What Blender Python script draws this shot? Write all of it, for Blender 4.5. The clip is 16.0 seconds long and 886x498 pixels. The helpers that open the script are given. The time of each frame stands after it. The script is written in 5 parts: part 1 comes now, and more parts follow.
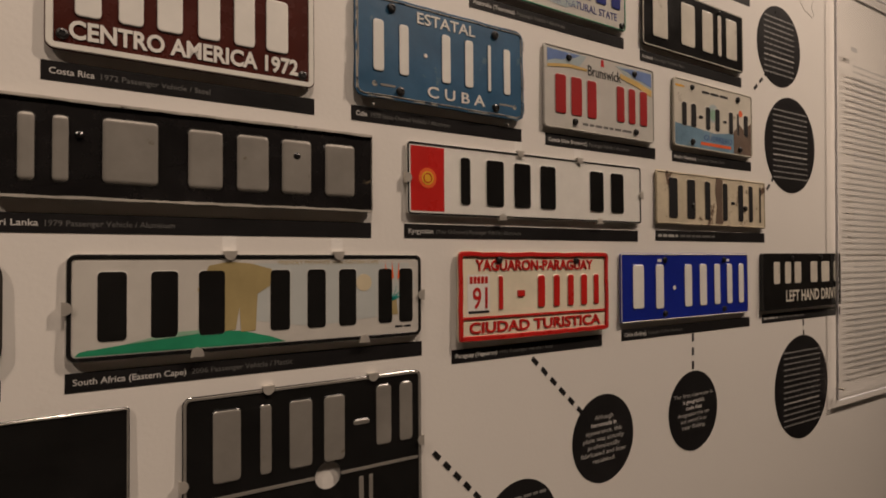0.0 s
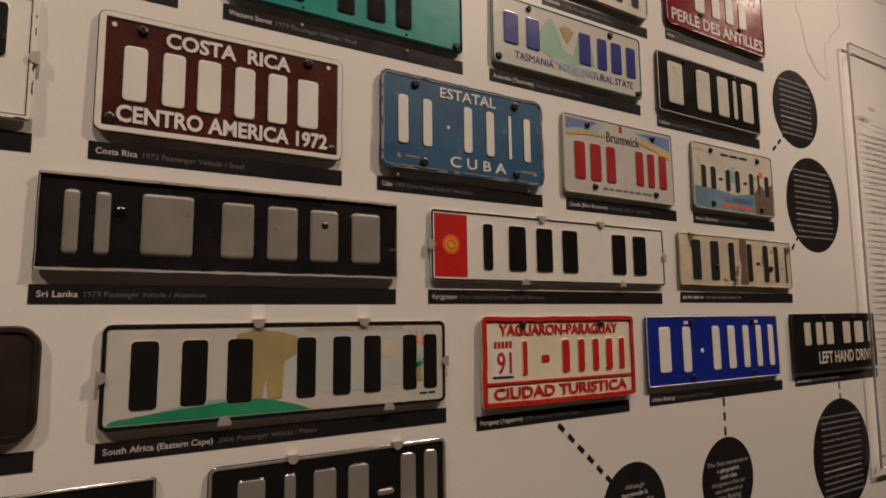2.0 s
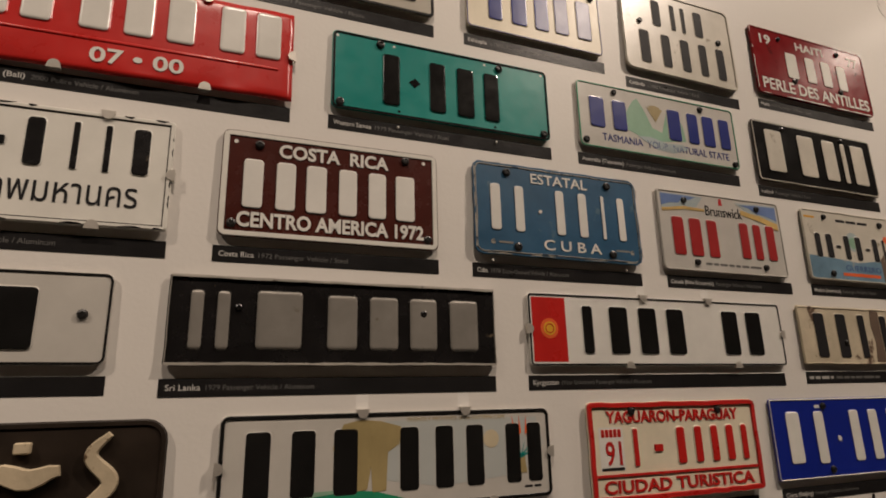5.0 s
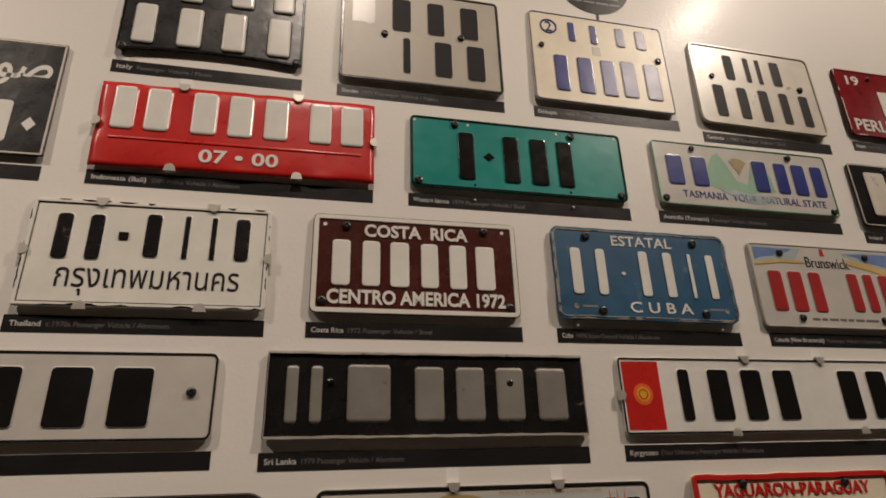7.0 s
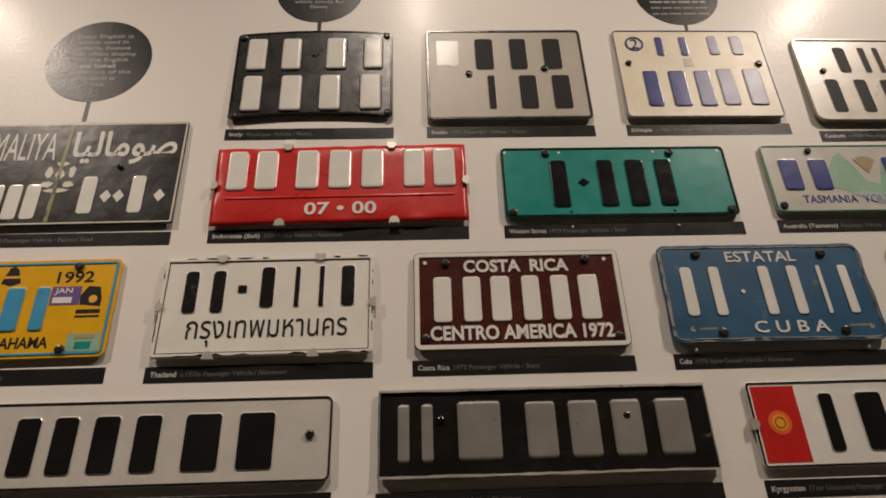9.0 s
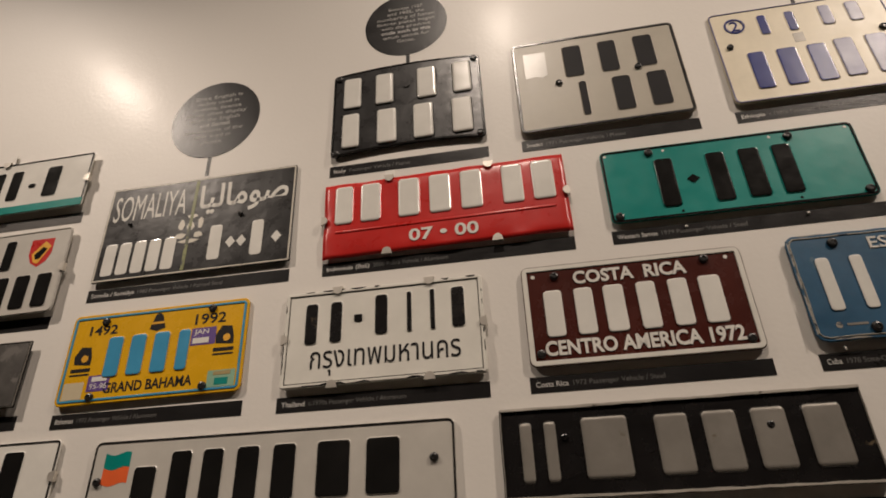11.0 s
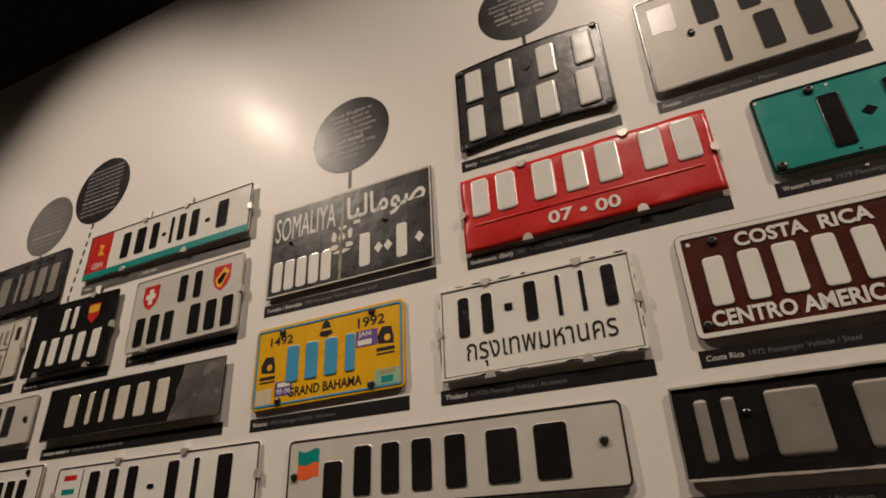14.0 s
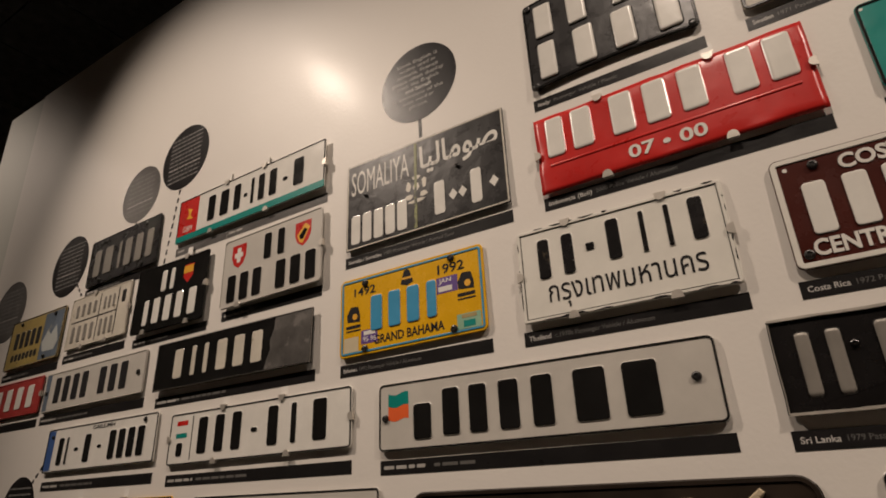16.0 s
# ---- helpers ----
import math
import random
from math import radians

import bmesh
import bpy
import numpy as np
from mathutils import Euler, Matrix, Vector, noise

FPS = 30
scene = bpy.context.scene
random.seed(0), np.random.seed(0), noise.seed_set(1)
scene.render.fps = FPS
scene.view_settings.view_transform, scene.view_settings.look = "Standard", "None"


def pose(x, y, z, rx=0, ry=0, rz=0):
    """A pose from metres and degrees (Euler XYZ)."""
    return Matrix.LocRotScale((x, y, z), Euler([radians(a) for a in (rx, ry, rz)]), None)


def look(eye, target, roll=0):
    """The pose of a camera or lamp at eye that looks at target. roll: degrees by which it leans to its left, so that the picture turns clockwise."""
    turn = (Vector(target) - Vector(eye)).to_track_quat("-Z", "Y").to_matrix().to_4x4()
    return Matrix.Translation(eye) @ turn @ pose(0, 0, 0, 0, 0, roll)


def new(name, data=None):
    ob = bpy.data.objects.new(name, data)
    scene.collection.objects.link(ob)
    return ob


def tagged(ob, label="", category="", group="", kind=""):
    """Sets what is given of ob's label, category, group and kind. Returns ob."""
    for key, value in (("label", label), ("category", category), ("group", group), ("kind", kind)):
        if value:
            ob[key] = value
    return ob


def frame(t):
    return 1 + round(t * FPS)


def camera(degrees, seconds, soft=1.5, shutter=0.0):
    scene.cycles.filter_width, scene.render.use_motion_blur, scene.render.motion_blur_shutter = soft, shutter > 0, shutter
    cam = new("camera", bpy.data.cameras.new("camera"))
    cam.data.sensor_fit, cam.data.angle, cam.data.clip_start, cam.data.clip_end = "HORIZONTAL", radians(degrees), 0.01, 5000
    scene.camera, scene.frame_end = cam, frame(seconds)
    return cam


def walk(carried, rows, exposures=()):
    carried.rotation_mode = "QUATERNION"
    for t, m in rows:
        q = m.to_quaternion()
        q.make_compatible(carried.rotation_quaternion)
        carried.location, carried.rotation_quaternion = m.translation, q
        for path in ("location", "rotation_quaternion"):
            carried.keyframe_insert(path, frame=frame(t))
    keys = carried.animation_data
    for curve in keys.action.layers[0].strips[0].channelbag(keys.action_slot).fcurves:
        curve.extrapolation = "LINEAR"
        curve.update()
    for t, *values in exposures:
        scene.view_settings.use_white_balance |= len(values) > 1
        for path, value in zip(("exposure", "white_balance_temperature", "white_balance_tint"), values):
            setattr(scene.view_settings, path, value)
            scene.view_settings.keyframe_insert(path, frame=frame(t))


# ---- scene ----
# ---------------------------------------------------------------- camera
PATH = [
    (0.0, (0.0341, -0.7596, 1.2860), (0.5724, 0.0832, 1.2936), -0.04),
    (0.5, (0.0332, -0.7630, 1.2894), (0.5701, 0.0800, 1.3220), -0.13),
    (1.0, (0.0311, -0.7660, 1.2929), (0.5655, 0.0773, 1.3490), -0.16),
    (1.5, (0.0284, -0.7676, 1.2966), (0.5488, 0.0826, 1.3759), -0.26),
    (2.0, (0.0249, -0.7683, 1.2993), (0.5296, 0.0887, 1.4030), -0.34),
    (2.5, (0.0217, -0.7669, 1.3017), (0.5067, 0.0984, 1.4283), -0.45),
    (3.0, (0.0178, -0.7653, 1.3039), (0.4849, 0.1063, 1.4524), -0.58),
    (3.5, (0.0150, -0.7648, 1.3057), (0.4682, 0.1111, 1.4712), -0.64),
    (4.0, (0.0138, -0.7682, 1.3064), (0.4388, 0.1176, 1.4923), -0.77),
    (6.5, (0.0138, -0.7783, 1.3044), (0.2644, 0.1319, 1.6341), -1.58),
    (7.0, (0.0166, -0.7878, 1.3024), (0.2278, 0.1228, 1.6576), -1.65),
    (7.5, (0.0210, -0.7911, 1.3020), (0.1883, 0.1199, 1.6791), -1.83),
    (8.0, (0.0242, -0.7900, 1.3012), (0.1489, 0.1197, 1.6972), -1.89),
    (8.5, (0.0247, -0.7886, 1.3000), (0.1037, 0.1208, 1.7084), -1.93),
    (9.0, (0.0232, -0.7868, 1.2996), (0.0598, 0.1214, 1.7166), -2.00),
    (9.5, (0.0209, -0.7846, 1.2990), (0.0183, 0.1196, 1.7262), -2.13),
    (10.0, (0.0194, -0.7840, 1.2982), (-0.0263, 0.1128, 1.7384), -2.29),
    (12.5, (0.0193, -0.7837, 1.2989), (-0.2385, 0.0676, 1.7559), -2.70),
    (13.0, (0.0172, -0.7835, 1.2993), (-0.2760, 0.0565, 1.7558), -2.83),
    (13.5, (0.0152, -0.7841, 1.2996), (-0.3136, 0.0440, 1.7537), -2.93),
    (14.0, (0.0133, -0.7849, 1.2993), (-0.3475, 0.0351, 1.7436), -2.99),
    (14.5, (0.0102, -0.7851, 1.2983), (-0.3784, 0.0303, 1.7273), -2.94),
    (15.0, (0.0050, -0.7856, 1.2966), (-0.4183, 0.0202, 1.7109), -3.00),
    (15.5, (-0.0000, -0.7860, 1.2931), (-0.4526, 0.0125, 1.6900), -2.97),
    (16.0, (-0.0052, -0.7856, 1.2895), (-0.4843, 0.0071, 1.6665), -2.85),
]
cam = camera(74.13, 16.0, soft=1.8)
walk(cam, [(t, look(eye, target, roll)) for t, eye, target, roll in PATH],
     exposures=[(0.0, -0.04, 6650, 13), (4.0, -0.06, 6500, 11), (7.0, -0.05, 6250, 9), (10.0, -0.05, 6220, 9), (13.0, -0.07, 6330, 9), (16.0, -0.06, 6450, 11)])

# ---------------------------------------------------------------- light
world = bpy.data.worlds.new("world")
scene.world = world
world.use_nodes = True
world.node_tree.nodes["Background"].inputs[0].default_value = (0.9, 0.75, 0.6, 1)
world.node_tree.nodes["Background"].inputs[1].default_value = 0.004

TRACK_Z = 3.48
# the spot at x 3.75 is an added fill that brightens the right end
LAMPS = [((x, -1.26, TRACK_Z), (ax, 0.0, az), k, cone) for x, ax, az, k, cone in (
    (-3.85, -3.00, 2.15, 0.62, 58), (-1.94, -0.98, 1.34, 1.05, 55), (0.03, -0.13, 1.52, 0.58, 70),
    (1.87, 0.80, 1.22, 1.0, 72), (3.75, 2.40, 1.25, 1.35, 56))]
for eye, aim, k, cone in LAMPS:
    d = bpy.data.lights.new("track_spot", "SPOT")
    d.energy = 185 * k
    d.color = (1.0, 0.815, 0.66)
    d.spot_size, d.spot_blend, d.shadow_soft_size = radians(cone), 1.0, 0.045
    new("track_spot_light", d).matrix_world = look(eye, aim)

# ---------------------------------------------------------------- materials
def nodes_of(name):
    m = bpy.data.materials.new(name)
    m.use_nodes = True
    return m, m.node_tree.nodes, m.node_tree.links, m.node_tree.nodes["Principled BSDF"]


def noise_node(n, l, scale, detail=4.0, rough=0.55, space="Object"):
    t = n.new("ShaderNodeTexCoord")
    x = n.new("ShaderNodeTexNoise")
    x.inputs["Scale"].default_value, x.inputs["Detail"].default_value, x.inputs["Roughness"].default_value = scale, detail, rough
    l.new(t.outputs[space], x.inputs["Vector"])
    return x


def ramp_node(n, l, source, a, b, ca, cb):
    r = n.new("ShaderNodeValToRGB")
    r.color_ramp.elements[0].position, r.color_ramp.elements[1].position = a, b
    r.color_ramp.elements[0].color, r.color_ramp.elements[1].color = (*ca, 1), (*cb, 1)
    l.new(source, r.inputs[0])
    return r


def paint(name, color, rough=0.35, metal=0.0, vary=0.16, wear=None, wear_at=0.62, bump=0.05, bump_scale=90.0, wear_scale=22.0, broad_bump=7.0):
    """Paint or metal with soft mottling, an optional layer of chips or rust, and fine relief."""
    m, n, l, b = nodes_of(name)
    low, high = [c * (1 - vary) for c in color], [min(1, c * (1 + vary)) for c in color]
    mot = noise_node(n, l, 14.0, 6.0, 0.65)
    col = ramp_node(n, l, mot.outputs[0], 0.3, 0.7, low, high).outputs[0]
    if wear:
        chips = noise_node(n, l, wear_scale, 8.0, 0.72)
        mask = ramp_node(n, l, chips.outputs[0], wear_at, wear_at + 0.05, (0, 0, 0), (1, 1, 1))
        mix = n.new("ShaderNodeMix")
        mix.data_type = "RGBA"
        mix.inputs[7].default_value = (*wear, 1)
        l.new(mask.outputs[0], mix.inputs[0])
        l.new(col, mix.inputs[6])
        col = mix.outputs[2]
    l.new(col, b.inputs["Base Color"])
    smear = noise_node(n, l, 30.0, 5.0, 0.6)
    rr_ = n.new("ShaderNodeMapRange")
    rr_.inputs[3].default_value, rr_.inputs[4].default_value = max(0.05, rough - 0.09), min(1, rough + 0.12)
    l.new(smear.outputs[0], rr_.inputs[0])
    l.new(rr_.outputs[0], b.inputs["Roughness"])
    b.inputs["Metallic"].default_value = metal
    if bump:
        fine = noise_node(n, l, bump_scale, 3.0)
        broad = noise_node(n, l, 11.0, 2.0)
        both = n.new("ShaderNodeMath")
        both.operation = "MULTIPLY_ADD"
        both.inputs[1].default_value = broad_bump
        l.new(broad.outputs[0], both.inputs[0])
        l.new(fine.outputs[0], both.inputs[2])
        bp = n.new("ShaderNodeBump")
        bp.inputs["Strength"].default_value, bp.inputs["Distance"].default_value = bump, 0.002
        l.new(both.outputs[0], bp.inputs["Height"])
        l.new(bp.outputs[0], b.inputs["Normal"])
    return m


def wall_material(name, color):
    """Satin emulsion put on with a roller: fine orange-peel, broad ripples, faint scuffs."""
    m, n, l, b = nodes_of(name)
    mot = noise_node(n, l, 1.7, 5.0, 0.6)
    col = ramp_node(n, l, mot.outputs[0], 0.3, 0.75, [c * 0.965 for c in color], color)
    l.new(col.outputs[0], b.inputs["Base Color"])
    b.inputs["Roughness"].default_value = 0.5
    b.inputs["Specular IOR Level"].default_value = 0.4
    b.inputs["Coat Weight"].default_value, b.inputs["Coat Roughness"].default_value = 0.06, 0.2
    peel = noise_node(n, l, 150.0, 3.0, 0.5)
    wave = noise_node(n, l, 9.0, 3.0, 0.5)
    add = n.new("ShaderNodeMath")
    add.operation = "MULTIPLY_ADD"
    add.inputs[1].default_value = 3.0
    l.new(wave.outputs[0], add.inputs[0])
    l.new(peel.outputs[0], add.inputs[2])
    bp = n.new("ShaderNodeBump")
    bp.inputs["Strength"].default_value, bp.inputs["Distance"].default_value = 0.13, 0.0016
    l.new(add.outputs[0], bp.inputs["Height"])
    l.new(bp.outputs[0], b.inputs["Normal"])
    l.new(bp.outputs[0], b.inputs["Coat Normal"])
    return m


WALL = wall_material("satin_wall_paint", (0.725, 0.69, 0.64))
WALL_SIDE = wall_material("side_wall_paint", (0.57, 0.575, 0.515))
CEIL = paint("black_ceiling_paint", (0.17, 0.16, 0.148), 0.85, vary=0.3)
FLOOR = paint("grey_floor", (0.26, 0.24, 0.22), 0.5, bump=0.1)
ROOM = paint("room_wall_paint", (0.22, 0.20, 0.18), 0.8)
VINYL = paint("black_vinyl", (0.014, 0.013, 0.013), 0.30, vary=0.25, bump=0.14, bump_scale=170.0, broad_bump=0.6)
VINYL.node_tree.nodes["Principled BSDF"].inputs["Specular IOR Level"].default_value = 0.3
VINYL_GREY = paint("grey_vinyl", (0.105, 0.10, 0.096), 0.30, vary=0.18, bump=0.14, bump_scale=170.0, broad_bump=0.6)
INK_BRIGHT = paint("printed_white", (0.50, 0.48, 0.45), 0.5, bump=0)
INK_DIM = paint("printed_grey", (0.115, 0.11, 0.103), 0.5, bump=0)
INK_SOFT = paint("printed_soft_grey", (0.19, 0.185, 0.175), 0.5, bump=0)
INK_PALE = paint("printed_pale_grey", (0.38, 0.365, 0.34), 0.5, bump=0)
BLACK = paint("black_enamel", (0.010, 0.0095, 0.009), 0.17, vary=0.3, bump=0.06)
BLACK_WORN = paint("worn_black_enamel", (0.009, 0.008, 0.008), 0.25, vary=0.35, wear=(0.11, 0.085, 0.055), wear_at=0.635, wear_scale=26, bump=0.12)
GREY_BLACK = paint("faded_black_enamel", (0.022, 0.021, 0.021), 0.27, vary=0.35, wear=(0.06, 0.055, 0.05), wear_at=0.64, bump=0.12)
WHITE = paint("white_enamel", (0.70, 0.68, 0.63), 0.19, vary=0.07)
WHITE_WORN = paint("chipped_white_enamel", (0.68, 0.66, 0.60), 0.34, vary=0.07, wear=(0.05, 0.045, 0.04), wear_at=0.70, wear_scale=34)
OLD_WHITE = paint("yellowed_white_enamel", (0.56, 0.52, 0.44), 0.32, vary=0.12, wear=(0.30, 0.26, 0.19), wear_at=0.62)
GREY_WHITE = paint("reflective_grey_white", (0.50, 0.475, 0.43), 0.3, vary=0.08)
CREAM = paint("cream_enamel", (0.70, 0.63, 0.48), 0.42, vary=0.09)
RUSTY = paint("rusted_cream_enamel", (0.50, 0.43, 0.31), 0.5, vary=0.2, wear=(0.10, 0.055, 0.03), wear_at=0.57, wear_scale=17, bump=0.25)
MAROON = paint("maroon_enamel", (0.060, 0.013, 0.009), 0.25, vary=0.2)
RED = paint("red_enamel", (0.48, 0.018, 0.014), 0.28, vary=0.12)
DARK_RED = paint("dark_red_enamel", (0.20, 0.010, 0.012), 0.2, vary=0.2, wear=(0.10, 0.006, 0.006), wear_at=0.6)
TEAL = paint("teal_enamel", (0.003, 0.215, 0.185), 0.32, vary=0.1)
BLUE = paint("faded_blue_enamel", (0.014, 0.075, 0.150), 0.4, vary=0.2, wear=(0.06, 0.12, 0.17), wear_at=0.6, bump=0.1)
BLUE_EDGE = paint("chipped_edge", (0.30, 0.28, 0.24), 0.45, vary=0.2, wear=(0.035, 0.05, 0.07), wear_at=0.52, wear_scale=45, bump=0.15)
ROYAL = paint("royal_blue_enamel", (0.008, 0.020, 0.24), 0.3, vary=0.12)
NAVY = paint("navy_enamel", (0.012, 0.022, 0.17), 0.3, vary=0.15)
NAVY_WORN = paint("rubbed_navy_enamel", (0.13, 0.13, 0.24), 0.38, vary=0.35)
YELLOW = paint("yellow_enamel", (0.66, 0.36, 0.006), 0.26, vary=0.08)
SKY = paint("sky_blue_enamel", (0.05, 0.27, 0.46), 0.3, vary=0.1)
SOFT_BLUE = paint("soft_blue_print", (0.13, 0.20, 0.40), 0.35, vary=0.25)
SOFT_GOLD = paint("soft_gold_print", (0.56, 0.38, 0.13), 0.35, vary=0.2)
BRICK = paint("brick_red_enamel", (0.33, 0.022, 0.022), 0.3, vary=0.12)
DULL_BLUE = paint("dull_blue_print", (0.13, 0.23, 0.31), 0.4, vary=0.3, wear=(0.30, 0.29, 0.26), wear_at=0.6)
GREEN = paint("green_print", (0.02, 0.24, 0.12), 0.35, vary=0.2)
MINT = paint("pale_green_print", (0.24, 0.40, 0.28), 0.35, vary=0.15)
KHAKI = paint("khaki_print", (0.34, 0.265, 0.12), 0.35, vary=0.18)
OLIVE_STREAK = paint("olive_green_streak", (0.16, 0.17, 0.05), 0.45, vary=0.4, wear=(0.03, 0.03, 0.02), wear_at=0.55)
RUST = paint("rust_brown", (0.10, 0.06, 0.035), 0.7, vary=0.35, bump=0.3)
HAZE = paint("hazy_sky_print", (0.44, 0.46, 0.44), 0.3, vary=0.05)
PALE_BLUE = paint("pale_blue_print", (0.36, 0.42, 0.43), 0.35, vary=0.08)
SUN = paint("pale_yellow_print", (0.55, 0.47, 0.32), 0.35, vary=0.06)
ORANGE = paint("orange_print", (0.72, 0.12, 0.03), 0.35, vary=0.12)
GOLD = paint("golden_print", (0.70, 0.36, 0.03), 0.35, vary=0.15)
PURPLE = paint("purple_sticker", (0.10, 0.05, 0.22), 0.4, vary=0.15)
BONE = paint("bone_inlay", (0.46, 0.38, 0.26), 0.5, vary=0.22, wear=(0.12, 0.07, 0.035), wear_at=0.6, wear_scale=45, bump=0.3)
LEATHER = paint("dark_brown_lacquer", (0.020, 0.014, 0.010), 0.33, vary=0.5, bump=0.1)
STEEL = paint("zinc_plated_steel", (0.58, 0.54, 0.48), 0.36, metal=0.55)
LIP = paint("worn_bare_edge", (0.44, 0.41, 0.36), 0.35, metal=0.2, vary=0.25, wear=(0.06, 0.05, 0.04), wear_at=0.60, wear_scale=40)
SILVER = paint("dull_silver_paint", (0.25, 0.232, 0.205), 0.38, metal=0.25, vary=0.15, wear=(0.16, 0.13, 0.09), wear_at=0.64, wear_scale=40)
GREY_PAINT = paint("grey_beige_enamel", (0.40, 0.365, 0.30), 0.42, vary=0.06)
OLD_YELLOW = paint("old_yellow_enamel", (0.34, 0.25, 0.07), 0.42, vary=0.25, wear=(0.10, 0.085, 0.06), wear_at=0.60, wear_scale=24)
SLATE_BLUE = paint("slate_blue_print", (0.10, 0.13, 0.17), 0.4, vary=0.3, wear=(0.24, 0.23, 0.20), wear_at=0.58)
BAND_BLUE = paint("mid_blue_band", (0.045, 0.095, 0.26), 0.34, vary=0.15)
RUBBED = paint("rubbed_grey_enamel", (0.085, 0.08, 0.075), 0.30, vary=0.5, wear=(0.16, 0.15, 0.14), wear_at=0.56, wear_scale=16)
RUBBED_RED = paint("rubbed_red_enamel", (0.34, 0.035, 0.03), 0.4, vary=0.2, wear=(0.42, 0.20, 0.17), wear_at=0.60, wear_scale=30)
TAB = paint("clear_white_plastic", (0.80, 0.775, 0.73), 0.22, vary=0.03, bump=0)
RUBBER = paint("black_plastic_cap", (0.015, 0.014, 0.013), 0.35, vary=0.2, bump=0)
PENCIL = paint("pale_grey_pencil", (0.56, 0.53, 0.49), 0.7, bump=0)
TEXT_GREY = paint("panel_print", (0.40, 0.39, 0.375), 0.6, bump=0)
PRINT_DARK = paint("dark_print", (0.016, 0.015, 0.016), 0.55, bump=0)
PRINT_DARK.node_tree.nodes["Principled BSDF"].inputs["Specular IOR Level"].default_value = 0.12

ACRYLIC, _n, _l, _b = nodes_of("clear_acrylic")
_clear, _gloss, _mix, _fres = _n.new("ShaderNodeBsdfTransparent"), _n.new("ShaderNodeBsdfGlossy"), _n.new("ShaderNodeMixShader"), _n.new("ShaderNodeFresnel")
_clear.inputs[0].default_value = (0.92, 0.925, 0.93, 1)
_gloss.inputs["Roughness"].default_value = 0.05
_fres.inputs["IOR"].default_value = 1.45
_l.new(_fres.outputs[0], _mix.inputs[0])
_l.new(_clear.outputs[0], _mix.inputs[1])
_l.new(_gloss.outputs[0], _mix.inputs[2])
_l.new(_mix.outputs[0], _n["Material Output"].inputs["Surface"])
ACRYLIC_EDGE = paint("frosted_acrylic_edge", (0.80, 0.80, 0.83), 0.3, vary=0.05, bump=0)

# ---------------------------------------------------------------- mesh helpers
WALL_Y = 0.006  # the plates stand 6 mm off the wall on clips and spacers


def on_wall(x, z, k=1.0013):
    """A place on the wall seen behind the plane of the plates."""
    return 0.015 + (x - 0.015) * k, 1.30 + (z - 1.30) * k


def link(name, bm, material, parent=None, label="", smooth=False):
    me = bpy.data.meshes.new(name)
    bmesh.ops.recalc_face_normals(bm, faces=bm.faces)
    bm.to_mesh(me)
    bm.free()
    if smooth:
        for p in me.polygons:
            p.use_smooth = True
    me.materials.append(material)
    ob = new(name, me)
    if parent:
        ob.parent = parent
    if label:
        tagged(ob, label)
    return ob


part = link


def outline(w, h, r, cx=0.0, cz=0.0, n=5, bow=0.0, jitter=0.0, rng=None):
    """A rounded rectangle in x and z; bow curves its long sides upwards in the middle."""
    r = max(1e-5, min(r, w / 2 - 1e-5, h / 2 - 1e-5))
    pts = []
    for sx, sz, a0 in ((1, 1, 0), (-1, 1, 90), (-1, -1, 180), (1, -1, 270)):
        for i in range(n + 1):
            a = radians(a0 + 90 * i / n)
            pts.append((sx * (w / 2 - r) + r * math.cos(a), sz * (h / 2 - r) + r * math.sin(a)))
    if bow or jitter:
        fine = []
        for (ax, az), (bx, bz) in zip(pts, pts[1:] + pts[:1]):
            k = max(1, int(math.hypot(bx - ax, bz - az) / 0.02))
            fine += [(ax + (bx - ax) * i / k, az + (bz - az) * i / k) for i in range(k)]
        pts = fine
    out = []
    for x, z in pts:
        z += bow * (1 - (2 * x / w) ** 2)
        if jitter:
            x, z = x + rng.uniform(-jitter, jitter), z + rng.uniform(-jitter, jitter)
        out.append((cx + x, cz + z))
    return out


def loft(loops, front=True, back=True, bm=None):
    """Skin over rings of (points, y), first at the back, last in front."""
    bm = bm or bmesh.new()
    rings = [[bm.verts.new((x, y, z)) for x, z in pts] for pts, y in loops]
    for a, b in zip(rings, rings[1:]):
        for i in range(len(a)):
            j = (i + 1) % len(a)
            bm.faces.new((a[i], a[j], b[j], b[i]))
    if back:
        bm.faces.new(rings[0])
    if front:
        bm.faces.new(rings[-1])
    return bm


def shrink(pts, d):
    """The ring moved inwards by d."""
    n, out = len(pts), []
    for i in range(n):
        (ax, az), (bx, bz), (px, pz) = pts[i - 1], pts[(i + 1) % n], pts[i]
        tx, tz = bx - ax, bz - az
        s = math.hypot(tx, tz) or 1
        out.append((px - tz / s * d, pz + tx / s * d))
    return out


def ellipse(cx, cz, rx, rz, n=28):
    return [(cx + rx * math.cos(2 * math.pi * i / n), cz + rz * math.sin(2 * math.pi * i / n)) for i in range(n)]


def decal(name, pts, y, material, parent, depth=0.0003, label=""):
    return part(name, loft([(pts, y), (pts, y - depth)]), material, parent, label)


GLYPHS = {}


